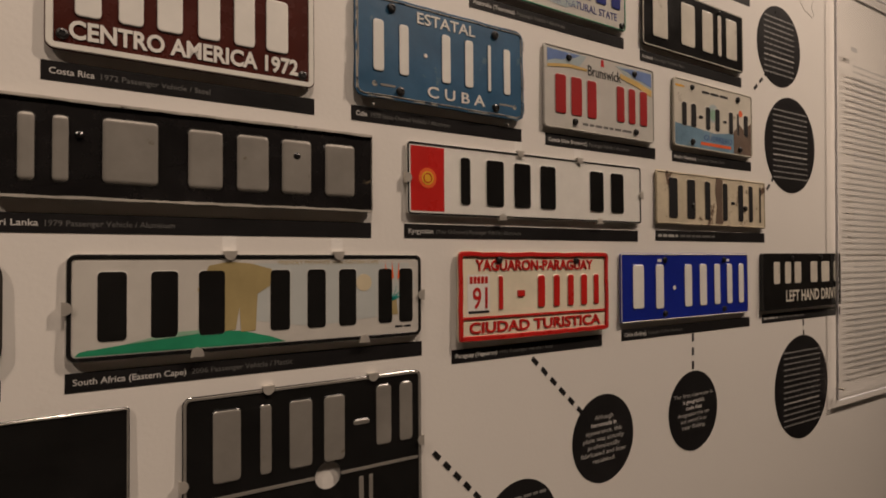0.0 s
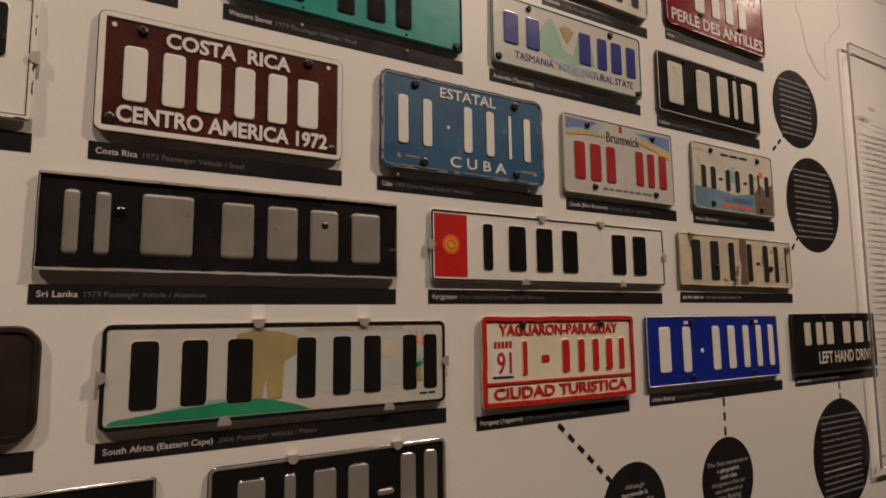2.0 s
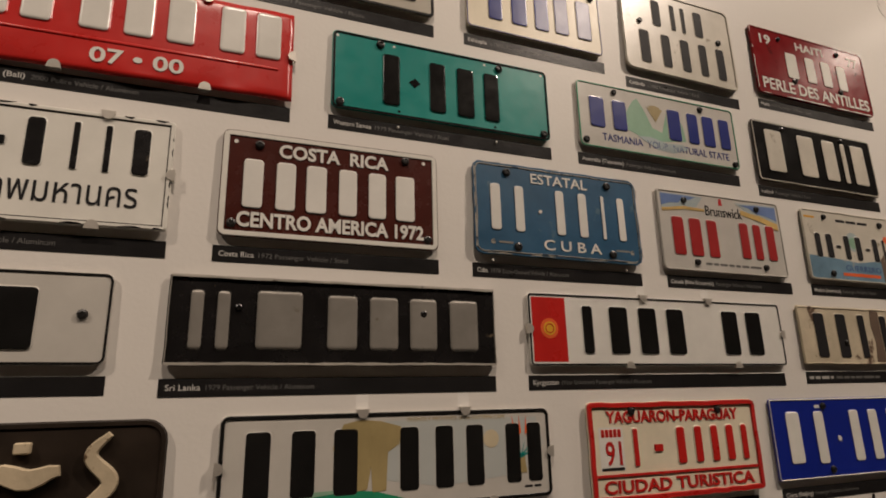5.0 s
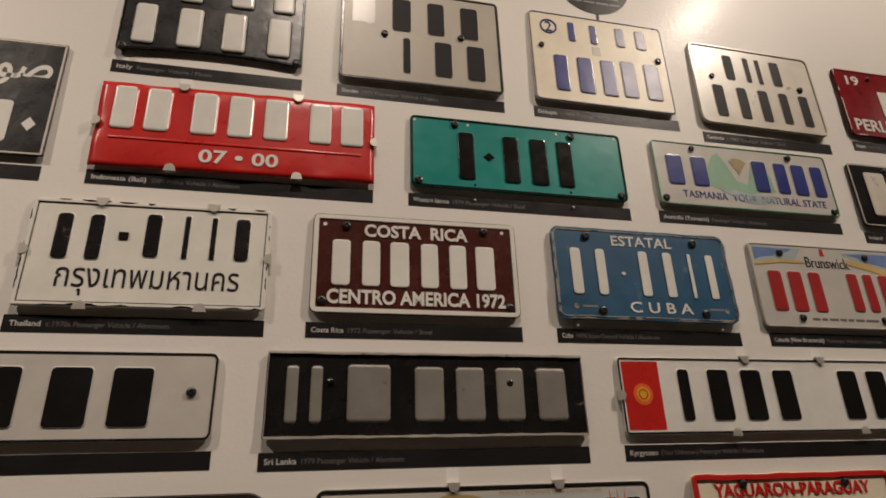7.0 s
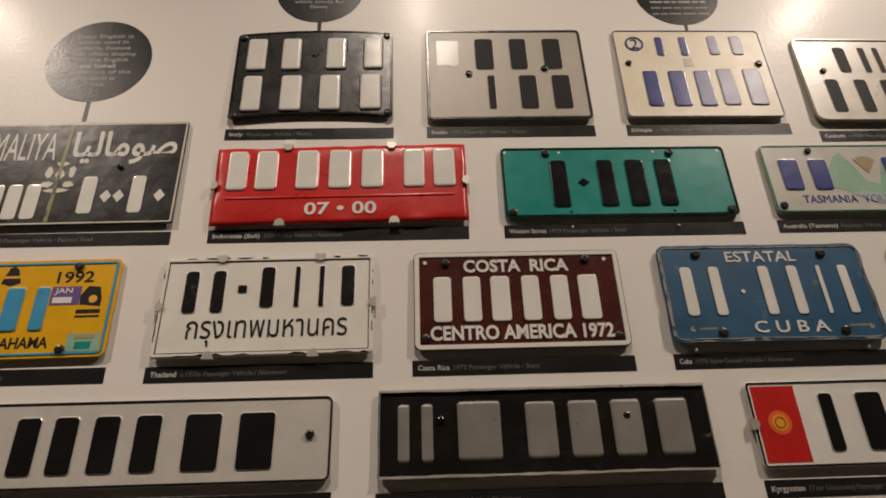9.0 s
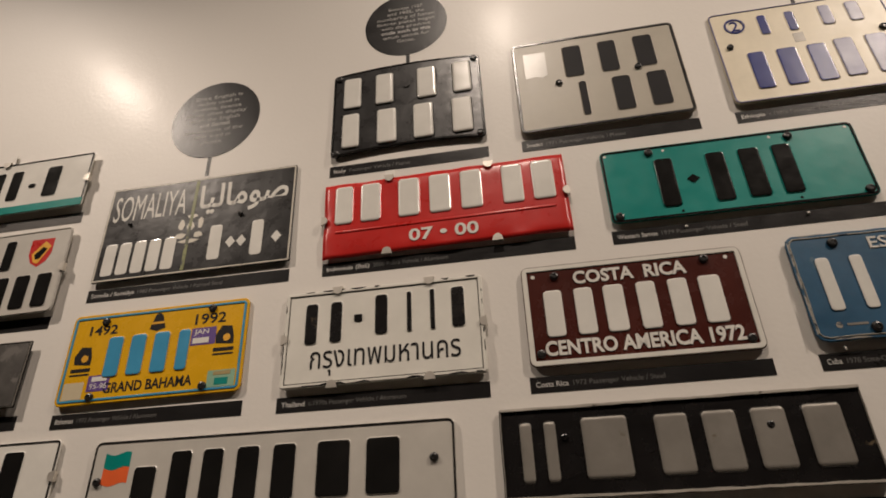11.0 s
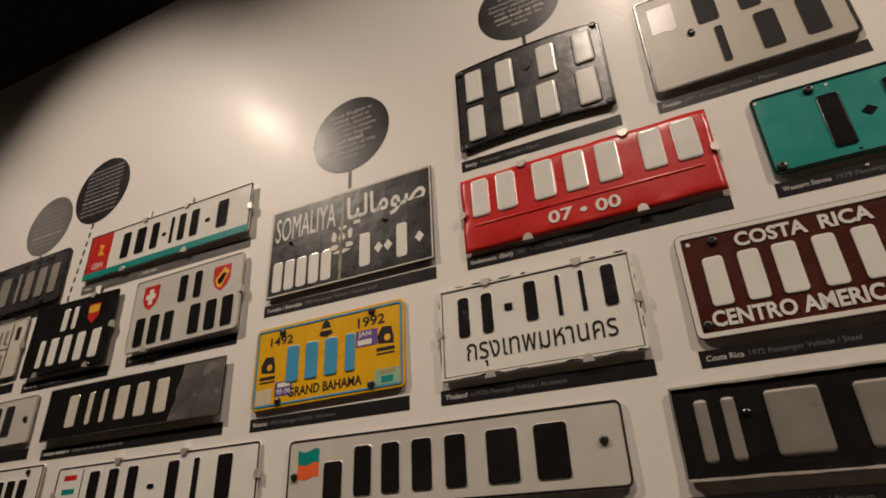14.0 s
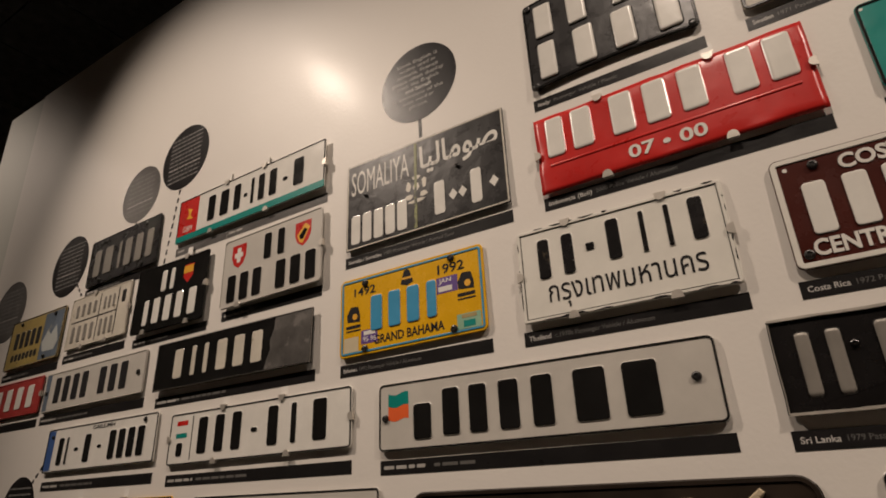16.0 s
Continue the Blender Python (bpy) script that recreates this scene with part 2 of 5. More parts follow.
def glyph_mesh(body, depth, bold):
    key = (body, depth, bold)
    if key not in GLYPHS:
        cu = bpy.data.curves.new("lettering", "FONT")
        cu.body, cu.resolution_u, cu.extrude, cu.offset = body, 3, depth, bold
        ob = bpy.data.objects.new("lettering", cu)
        me = bpy.data.meshes.new_from_object(ob)
        co = np.empty(len(me.vertices) * 3)
        me.vertices.foreach_get("co", co)
        co = co.reshape(-1, 3)
        GLYPHS[key] = (co, [tuple(p.vertices) for p in me.polygons])
        bpy.data.objects.remove(ob)
        bpy.data.curves.remove(cu)
        bpy.data.meshes.remove(me)
    return GLYPHS[key]


CAP = float(glyph_mesh("H", 0.01, 0.0)[0][:, 1].max())


def lettering(body, x, z, width, height, y, material, parent, depth=0.0003, bold=0.0, fit=True, centre=False, name="lettering"):
    """Raised or printed words from x, z (left, foot), as wide as given; fit: the whole ink is as high as given, else the capitals are."""
    co, faces = glyph_mesh(body, 0.01, bold)
    if not len(co):
        return None
    lo, hi = co.min(0), co.max(0)
    sx = width / (hi[0] - lo[0])
    sz = height / (hi[1] - lo[1]) if fit else height / CAP
    me = bpy.data.meshes.new(name)
    xs = x + (co[:, 0] - lo[0]) * sx - (width / 2 if centre else 0)
    zs = z + (co[:, 1] - (lo[1] if fit else 0)) * sz
    ys = y - (co[:, 2] - lo[2]) / (hi[2] - lo[2]) * depth
    me.from_pydata(np.stack([xs, ys, zs], 1).tolist(), [], [f for f in faces])
    me.materials.append(material)
    ob = new(name, me)
    ob.parent = parent
    return ob


def spun(name, profile, x, y, z, material, parent, n=14):
    """A turned piece whose axis stands out of the wall; profile of (radius, out)."""
    bm = loft([(ellipse(x, z, r, r, n), y - o) for r, o in profile])
    return part(name, bm, material, parent, smooth=False)


# ---------------------------------------------------------------- the plates
ON_PATCH = {"sticker_label", "sticker_foot", "emblem_field", "emblem_foot", "crest_band", "cross_bar", "diagonal_field", "dark_device", "shield_top", "sun_glow", "sun_disc", "pale_hill", "khaki_shade", "device"}


class Plate:
    def __init__(self, cx, cz, w, h, label, face, rim=None, rimw=0.0045, r=0.009, turn=0.0, lean=0.0, yaw=0.0, stand=0.0, bow=0.0, edge=None, raised=0.0012, jitter=0.0, flange=0.0022, inset=0.0009, hole=None, curl=0.0):
        self.w, self.h = w, h
        self.root = new("license_plate")
        self.root.matrix_world = pose(cx, -stand, cz, lean * 0.4, turn, yaw)
        tagged(self.root, label, "license plate", "license plates on the wall")
        rng = random.Random(int((cx + 5) * 1000))
        o = outline(w, h, r, bow=bow, jitter=jitter or (1e-6 if hole else 0.0), rng=rng)
        loops = [(o, flange), (o, 0.0006), (shrink(o, 0.0008), 0.0)]
        self.host, self.face = None, face
        bm = loft(loops, front=not hole, back=not hole)
        if hole:
            fx, fz, hr = hole
            hx, hz, front = self.X(fx), self.Z(fz), list(bm.verts)[-len(o):]
            around = [math.atan2(v.co.z - hz, v.co.x - hx) for v in front]
            inner = [bm.verts.new((hx + hr * math.cos(q), 0.0, hz + hr * math.sin(q))) for q in around]
            deep = [bm.verts.new((v.co.x, 0.0014, v.co.z)) for v in inner]
            for i in range(len(o)):
                j = (i + 1) % len(o)
                bm.faces.new((front[i], front[j], inner[j], inner[i]))
                bm.faces.new((inner[i], inner[j], deep[j], deep[i]))
        if curl:
            bm.free()
            bm, nx, nz = bmesh.new(), 52, 18
            grid = []
            for j in range(nz + 1):
                row = []
                for i in range(nx + 1):
                    x, z = (i / nx - 0.5) * w, (j / nz - 0.5) * h
                    rim_d = min(w / 2 - abs(x), h / 2 - abs(z))
                    k = max(0.0, 1 - rim_d / 0.017) ** 1.6
                    y = curl * k * (0.45 + 1.1 * noise.noise((x * 26, z * 40, cx * 7)))
                    ez = 0.0012 * noise.noise((x * 30, z * 8, cz * 9)) * k
                    row.append(bm.verts.new((x + ez, y, z + ez)))
                grid.append(row)
            for j in range(nz):
                for i in range(nx):
                    bm.faces.new((grid[j][i], grid[j][i + 1], grid[j + 1][i + 1], grid[j + 1][i]))
        sheet = part("sheet", bm, face, self.root, smooth=bool(curl))
        if curl:
            sheet.modifiers.new("thickness", "SOLIDIFY").thickness = 0.0009
        if rim:
            a, b = shrink(o, inset), shrink(o, inset + rimw)
            c, d = shrink(o, inset + 0.0009), shrink(o, inset - 0.0007 + rimw)
            part("rim", loft([(a, 0.0002), (c, -raised), (d, -raised), (b, 0.0002)], False, False), rim, self.root)

    def X(self, f):
        return (f - 0.5) * self.w

    def Z(self, f):
        return (0.5 - f) * self.h

    def bars(self, groups, z0, z1, material, depth=0.0016, fill=0.8, slope=0.0):
        """Plain upright bars in place of registration characters: (from, to, how many) along the plate."""
        for x0, x1, n in groups:
            cell = (x1 - x0) / n
            for i in range(n):
                c = x0 + (i + 0.5) * cell
                w = max(0.006, cell * fill * self.w)
                top, foot = self.Z(z0 + slope * c), self.Z(z1 + slope * c)
                o = outline(w, top - foot, min(0.005, w * 0.3), self.X(c), (top + foot) / 2, n=3)
                rings = [(shrink(o, -0.0017), 0.0002), (o, -depth * 0.65), (shrink(o, 0.0007), -depth * 0.9), (shrink(o, 0.0020), -depth)]
                if depth > 0.0025:  # deeply pressed characters are pillow-shaped
                    rings = [(shrink(o, -0.0020), 0.0002), (o, -depth * 0.5), (shrink(o, 0.0012), -depth * 0.78), (shrink(o, 0.0026), -depth * 0.94), (shrink(o, 0.0042), -depth)]
                bm = loft(rings, back=False)
                for k, face in enumerate(bm.faces):
                    face.material_index = 1 if k < len(o) else 0
                bar = part("character_bar", bm, material, self.root)
                bar.data.materials.append(self.face)

    def put(self, name, pts, y, material, depth):
        """A printed patch or a raised shape; what lies on another patch becomes its part."""
        over = name in ON_PATCH and self.host
        ob = decal(name, pts, y, material, self.host if over else self.root, depth)
        if not over:
            self.host = ob
        return ob

    def box(self, name, x0, x1, z0, z1, material, r=0.001, y=0.0, depth=0.0003):
        w, h = (x1 - x0) * self.w, (z1 - z0) * self.h
        return self.put(name, outline(w, h, r, self.X((x0 + x1) / 2), self.Z((z0 + z1) / 2), n=3), y, material, depth)

    def blob(self, name, pts, material, y=0.0, depth=0.0003):
        return self.put(name, [(self.X(a), self.Z(b)) for a, b in pts], y, material, depth)

    def disc(self, name, x, z, r, material, y=0.0, depth=0.0003):
        return self.put(name, ellipse(self.X(x), self.Z(z), r, r, 22), y, material, depth)

    def text(self, body, x0, x1, z0, z1, material, depth=0.0009, bold=0.0):
        return lettering(body, self.X(x0), self.Z(z1), (x1 - x0) * self.w, (z1 - z0) * self.h, 0.0001, material, self.root, depth, bold)

    def bolts(self, *places, r=0.0055, material=None):
        for x, z in places:
            r = r * 1.18 if r < 0.006 else r
            spun("spacer", [(r * 0.8, -WALL_Y - 0.0005), (r * 0.8, -0.0015)], self.X(x), 0.0, self.Z(z), RUBBER, self.root, 10)
            spun("bolt", [(r, -0.0), (r, 0.0015), (r * 0.86, 0.0035), (r * 0.5, 0.0044), (r * 0.42, 0.0034)], self.X(x), 0.0, self.Z(z), material or RUBBER, self.root)

    def chips(self, side, spans, width, material, seed=1, name="edge_chip"):
        """Ragged patches where the coat has come off along one edge: (from, to) along it."""
        rng = random.Random(seed)
        for a, b in spans:
            n = max(3, int((b - a) * 40))
            line = [a + (b - a) * i / n for i in range(n + 1)]
            near = [0.0006 + rng.uniform(0, 0.0006) for _ in line]
            far = [near[i] + width * rng.uniform(0.35, 1.0) * (0.25 if i in (0, n) else 1.0) for i in range(n + 1)]
            pts = []
            for seq, ds in ((line, near), (line[::-1], far[::-1])):
                for f, d in zip(seq, ds):
                    if side in "tb":
                        z = self.h / 2 - d
                        pts.append((self.X(f), z if side == "t" else -z))
                    else:
                        x = self.w / 2 - d
                        pts.append((x if side == "r" else -x, self.Z(f)))
            decal(name, pts, -0.0021, material, self.root, 0.0003)

    def pins(self, *places):
        for x, z in places:
            spun("pin", [(0.0022, -0.001), (0.0022, 0.0015), (0.0012, 0.0025)], self.X(x), WALL_Y, self.Z(z), WHITE, self.root, 8)

    def clips(self, top=(), foot=(), sides=()):
        for fs, z, sz in ((top, self.h / 2, 1), (foot, -self.h / 2, -1)):
            for f in fs:
                x = self.X(f)
                o = [(x - 0.0085, z + sz * 0.0035), (x + 0.0085, z + sz * 0.0035)] + [(x + 0.0072 * math.cos(radians(a)), z - sz * (0.0005 + 0.0075 * math.sin(radians(a)))) for a in range(0, 181, 20)]
                bm = loft([(o, -0.0016), (o, -0.0032)])
                b = [(x - 0.007, z + sz * 0.0015), (x + 0.007, z + sz * 0.0015), (x + 0.007, z + sz * 0.0034), (x - 0.007, z + sz * 0.0034)]
                loft([(b, WALL_Y - 0.002), (b, -0.0018)], bm=bm)
                clip = part("clip", bm, STEEL, self.root)
                if sz < 0:
                    continue
                t = outline(0.017, 0.022, 0.002, x, z + sz * 0.013, n=2)
                part("hanger_tab", loft([(t, WALL_Y + 0.0003), (t, WALL_Y - 0.0012)]), TAB, clip)
        for s in sides:
            x = s * self.w / 2
            o = [(x + s * 0.0035, -0.008), (x + s * 0.0035, 0.008)] + [(x - s * 0.007 * math.sin(radians(a)), 0.007 * math.cos(radians(a))) for a in range(0, 181, 20)]
            bm = loft([(o, -0.0016), (o, -0.0032)])
            b = [(x + s * 0.0015, -0.007), (x + s * 0.0034, -0.007), (x + s * 0.0034, 0.007), (x + s * 0.0015, 0.007)]
            loft([(b, WALL_Y - 0.002), (b, -0.0018)], bm=bm)
            part("clip", bm, STEEL, self.root)


def words_of_bars(parent, x0, x1, z, h, y, material, rng, name="printed_line", gap=0.75):
    """A line of print too small to read: short bars as long as words."""
    bm, x = bmesh.new(), x0
    while x < x1:
        w = min(rng.uniform(2.2, 6.5) * h, x1 - x)
        if w > h * 0.6:
            loft([(outline(w, h, h * 0.2, x + w / 2, z, n=1), y), (outline(w, h, h * 0.2, x + w / 2, z, n=1), y - 0.0002)], bm=bm)
        x += w + h * gap
    return tagged(part(name, bm, material, parent), kind="stuff")


def caption(x0, x1, foot, country="", rest="", share=0.5, label="", height=0.0215, material=None):
    """A black vinyl strip under a plate with its country and description."""
    y = WALL_Y - 0.0005
    (x0, foot), (x1, _) = on_wall(x0, foot), on_wall(x1, foot)
    o = [(x0, foot), (x1, foot), (x1, foot + height), (x0, foot + height)]
    ob = part("caption_strip", loft([(o, WALL_Y + 0.0005), (o, y)]), material or VINYL, None)
    tagged(ob, label or "black vinyl caption strip with small white print under a plate", "caption", "caption strips under the plates")
    z, x = foot + height * 0.36, x0 + 0.0075
    if country:
        w = 0.0043 * len(country)
        lettering(country, x, z, w, 0.0068, y, INK_BRIGHT, ob, 0.0002, 0.012, fit=False)
        x += w + 0.006
    if rest:
        lettering(rest, x, z, 0.0039 * len(rest), 0.0064, y, INK_DIM, ob, 0.0002, 0.0, fit=False)
    if not country and not rest:
        rng = random.Random(int((x0 + 9) * 977))
        words_of_bars(ob, x, x + (x1 - x0) * 0.16, z + 0.003, 0.0052, y, INK_PALE, rng)
        words_of_bars(ob, x + (x1 - x0) * 0.18, x0 + (x1 - x0) * share, z + 0.003, 0.0048, y, INK_DIM, rng)
    return ob


def bubble(cx, cz, r, lines=None, bold=(), count=11, label="", dashes=None, stem=None, size=0.0082, disc_mat=None):
    """A round black wall sticker with white print, and the dashes or stem that lead from it to a plate."""
    y = WALL_Y - 0.0006
    cx, cz = on_wall(cx, cz)
    ob = part("note_disc", loft([(ellipse(cx, cz, r, r, 56), WALL_Y + 0.0005), (ellipse(cx, cz, r, r, 56), y)]), disc_mat or VINYL, None)
    tagged(ob, label or "round black vinyl note with small pale print on the wall", "wall sticker", "round notes on the wall")
    rng = random.Random(int((cx + 7) * 1313))
    if lines:
        step = size * 1.62
        for i, s in enumerate(lines):
            z = cz + (len(lines) / 2 - i - 0.75) * step
            lettering(s, cx, z, 0.56 * size * 1.32 * len(s), size, y, INK_BRIGHT if i in bold else INK_PALE, ob, 0.0002, 0.014 if i in bold else 0.0, fit=False, centre=True)
    else:
        step = 1.5 * r / count
        for i in range(count):
            z = cz + (count / 2 - i - 0.5) * step
            half = 0.86 * math.sqrt(max(0.05, r * r - (z - cz) ** 2)) * rng.uniform(0.62, 0.9)
            half = min(half, r * 0.68)
            words_of_bars(ob, cx - half, cx + half, z, step * 0.27, y, INK_PALE if i == count * 2 // 3 else INK_SOFT, rng, gap=0.7)
    if dashes:
        a, b, n, w = dashes
        (ax, az), (bx, bz) = on_wall(*a), on_wall(*b)
        dx, dz = (bx - ax) / (n - 0.4), (bz - az) / (n - 0.4)
        d = math.hypot(dx, dz)
        px, pz = -dz / d * w / 2, dx / d * w / 2
        for i in range(n):
            sx, sz, ex, ez = ax + dx * i, az + dz * i, ax + dx * (i + 0.58), az + dz * (i + 0.58)
            o = [(sx + px, sz + pz), (sx - px, sz - pz), (ex - px, ez - pz), (ex + px, ez + pz)]
            decal("dash", o, WALL_Y + 0.0003, VINYL, ob, 0.0008)
    if stem:
        (x, z1), w = on_wall(*stem[:2]), stem[2]
        o = [(x - w / 2, z1), (x + w / 2, z1), (x + w / 2, cz - r * 0.9), (x - w / 2, cz - r * 0.9)]
        decal("stem", o, WALL_Y + 0.0003, VINYL, ob, 0.0007)
    return ob


def slab(name, lo, hi, material, bevel=0.0):
    bm = bmesh.new()
    bmesh.ops.create_cube(bm, size=1, matrix=Matrix.LocRotScale([(a + b) / 2 for a, b in zip(lo, hi)], None, [b - a for a, b in zip(lo, hi)]))
    if bevel:
        bmesh.ops.bevel(bm, geom=list(bm.edges), offset=bevel, segments=2, affect="EDGES")
    return link(name, bm, material)

# ---------------------------------------------------------------- the room
tagged(slab("wall_north", (-2.215, WALL_Y, 0.0), (4.2, WALL_Y + 0.14, 2.737), WALL), "cream-white satin painted partition wall with fine roller texture", "wall", kind="structure")
tagged(slab("wall_north_side", (-2.48, WALL_Y + 0.004, 0.0), (-2.2165, WALL_Y + 0.14, 2.737), WALL_SIDE), "pale grey-green end panel of the partition wall", "wall", kind="structure")
# floor and outer walls are unseen additions that close the room and bounce light
tagged(slab("floor", (-4.8, -4.2, -0.1), (4.6, 2.4, 0.0), FLOOR), "grey floor, added unseen to bounce light", "floor", kind="structure")
tagged(slab("wall_west", (-4.8, -4.2, 0.0), (-4.62, 2.4, 4.0), ROOM), "added room wall that bounces light", "wall", kind="structure")
tagged(slab("wall_east", (4.4, -4.2, 0.0), (4.6, 2.4, 4.0), ROOM), "added room wall that bounces light", "wall", kind="structure")
tagged(slab("wall_south", (-4.6, -4.2, 0.0), (4.4, -4.0, 4.0), ROOM), "added room wall that bounces light", "wall", kind="structure")
tagged(slab("wall_back", (-4.6, 2.2, 0.0), (4.4, 2.4, 4.0), ROOM), "added room wall behind the partition", "wall", kind="structure")

bm = bmesh.new()
for i in range(-8, 8):
    for j in range(-7, 4):
        x, y = i * 0.6, j * 0.6 + 0.15
        a = [(x + 0.006, y + 0.006), (x + 0.594, y + 0.006), (x + 0.594, y + 0.594), (x + 0.006, y + 0.594)]
        v = [bm.verts.new((px, py, 3.86)) for px, py in a] + [bm.verts.new((px, py, 3.88)) for px, py in a]
        bm.faces.new(v[:4])
        for k in range(4):
            bm.faces.new((v[k], v[(k + 1) % 4], v[4 + (k + 1) % 4], v[4 + k]))
bmesh.ops.create_cube(bm, size=1, matrix=Matrix.LocRotScale((0, -0.9, 3.95), None, (9.8, 6.8, 0.12)))
tagged(link("ceiling", bm, CEIL), "black ceiling of square panels with narrow seams", "ceiling", kind="structure")

# the spots on their track, reflected in the paint; the one at x 3.75 is added
track = tagged(slab("lamp_track", (-4.4, -1.30, 3.80), (4.3, -1.22, 3.86), RUBBER, 0.004), "black lighting track under the ceiling", "lamp track")
for eye, aim, k, cone in LAMPS:
    root = new("spot_lamp")
    root.matrix_world = look(eye, aim)
    tagged(root, "black cylindrical track spot lamp with a warm beam", "lamp", "track spots")
    ring = [[(r * math.cos(2 * math.pi * i / 24), r * math.sin(2 * math.pi * i / 24), z) for i in range(24)] for r, z in ((0.062, -0.02), (0.062, 0.13), (0.05, 0.15), (0.05, 0.151), (0.058, 0.12), (0.058, -0.02))]
    bm = bmesh.new()
    rows = [[bm.verts.new(p) for p in q] for q in ring]
    for a, b in zip(rows, rows[1:] + rows[:1]):
        for i in range(24):
            bm.faces.new((a[i], a[(i + 1) % 24], b[(i + 1) % 24], b[i]))
    part("housing", bm, RUBBER, root)
    bm = bmesh.new()
    bmesh.ops.create_cone(bm, cap_ends=True, segments=12, radius1=0.012, radius2=0.012, depth=0.34, matrix=root.matrix_world.inverted() @ Matrix.Translation((eye[0], eye[1], 3.67)))
    part("stem", bm, RUBBER, root)

# ---------------------------------------------------------------- top row
p = Plate(-0.155, 1.992, 0.269, 0.186, "small black plate with white raised characters and black corner screws", GREY_BLACK, BLACK, 0.004, 0.008, turn=-0.6, bow=0.008, lean=-3)
p.bars([(0.05, 0.22, 1), (0.27, 0.44, 1), (0.55, 0.73, 1), (0.79, 0.96, 1)], 0.07, 0.45, WHITE, 0.004, 0.7)
p.bars([(0.05, 0.21, 1), (0.28, 0.46, 1), (0.52, 0.70, 1), (0.77, 0.95, 1)], 0.52, 0.92, WHITE, 0.004, 0.7)
p.disc("stud", 0.505, 0.25, 0.006, GREY_BLACK, depth=0.002)
p.bolts((0.04, 0.05), (0.965, 0.045), (0.035, 0.965), (0.965, 0.955), r=0.0062)
caption(-0.2906, -0.0187, 1.862, "Italy", "Passenger Vehicle / Plastic")

p = Plate(0.175, 1.992, 0.277, 0.198, "grey-beige plate with thin black characters and a peeling pale sticker", GREY_PAINT, GREY_BLACK, 0.005, 0.01, lean=-2)
p.blob("sticker", [(0.07, 0.13), (0.205, 0.13), (0.205, 0.40), (0.175, 0.43), (0.135, 0.405), (0.07, 0.415)], GREY_WHITE)
p.bars([(0.29, 0.45, 1), (0.51, 0.66, 1), (0.72, 0.88, 1)], 0.11, 0.46, PRINT_DARK, 0.0012, 0.7)
p.bars([(0.37, 0.43, 1), (0.55, 0.70, 1), (0.75, 0.91, 1)], 0.53, 0.89, PRINT_DARK, 0.0012, 0.7)
p.bolts((0.265, 0.51), (0.74, 0.455), r=0.006)
caption(0.0355, 0.3135, 1.862, "Sweden", "1971 Passenger Vehicle / Plastic")

p = Plate(0.505, 1.991, 0.270, 0.197, "cream plate with navy raised characters, some rubbed pale", CREAM, NAVY_WORN, 0.003, 0.01, lean=-3, turn=0.4)
o = ellipse(p.X(0.14), p.Z(0.17), 0.0165, 0.0165)
part("ring", loft([(o, 0.0002), (o, -0.001), (shrink(o, 0.0032), -0.001), (shrink(o, 0.0032), 0.0002)], False, False), NAVY, p.root)
p.text("2", 0.115, 0.165, 0.115, 0.225, NAVY)
p.bars([(0.27, 0.34, 1), (0.43, 0.50, 1)], 0.09, 0.31, NAVY, 0.0016, 0.75)
p.bars([(0.62, 0.71, 1), (0.77, 0.87, 1)], 0.08, 0.30, NAVY_WORN, 0.0016, 0.75)
p.box("grey_square", 0.44, 0.50, 0.34, 0.44, SILVER)
p.bars([(0.14, 0.26, 1), (0.30, 0.44, 1), (0.47, 0.60, 1)], 0.49, 0.88, NAVY, 0.0018, 0.8)
p.bars([(0.62, 0.75, 1), (0.79, 0.93, 1)], 0.47, 0.87, NAVY_WORN, 0.0018, 0.8)
p.bolts((0.075, 0.40), (0.93, 0.41), r=0.0045)
caption(0.3665, 0.6437, 1.862, "Ethiopia", "c.1980s Passenger Vehicle / Aluminum")

p = Plate(0.828, 1.974, 0.274, 0.186, "shiny off-white plate with thin worn grey stencilled characters", OLD_WHITE, OLD_WHITE, 0.005, 0.016, turn=1.0, lean=-4, raised=0.002)
p.bars([(0.24, 0.37, 1), (0.42, 0.49, 1), (0.52, 0.58, 1), (0.62, 0.76, 1)], 0.12, 0.43, PRINT_DARK, 0.0012, 0.55)
p.bars([(0.10, 0.25, 1), (0.29, 0.43, 1), (0.46, 0.60, 1), (0.63, 0.76, 1), (0.79, 0.93, 1)], 0.52, 0.90, PRINT_DARK, 0.0012, 0.55)
p.bolts((0.15, 0.42), (0.86, 0.44), r=0.0045)
caption(0.690, 0.966, 1.846, "Cambodia", "c.1980 Passenger Vehicle / Steel")

p = Plate(1.197, 1.972, 0.353, 0.160, "dark red plate with raised pale words, worn along its foot", DARK_RED, DARK_RED, 0.004, 0.012, turn=0.3, lean=-2, jitter=0.0006)
p.text("19", 0.08, 0.17, 0.10, 0.24, WHITE_WORN, bold=0.02)
p.text("HAITI", 0.38, 0.62, 0.10, 0.22, WHITE_WORN, bold=0.02)
p.text("77", 0.84, 0.94, 0.12, 0.26, WHITE_WORN, bold=0.02)
p.bars([(0.25, 0.39, 1), (0.42, 0.54, 1), (0.56, 0.68, 1), (0.70, 0.82, 1)], 0.30, 0.68, WHITE_WORN, 0.0016, 0.66)
p.text("PERLE DES ANTILLES", 0.05, 0.97, 0.75, 0.92, WHITE_WORN, bold=0.02)
p.chips("b", [(0.03, 0.10), (0.22, 0.60), (0.64, 0.97)], 0.0032, WHITE_WORN, 31)
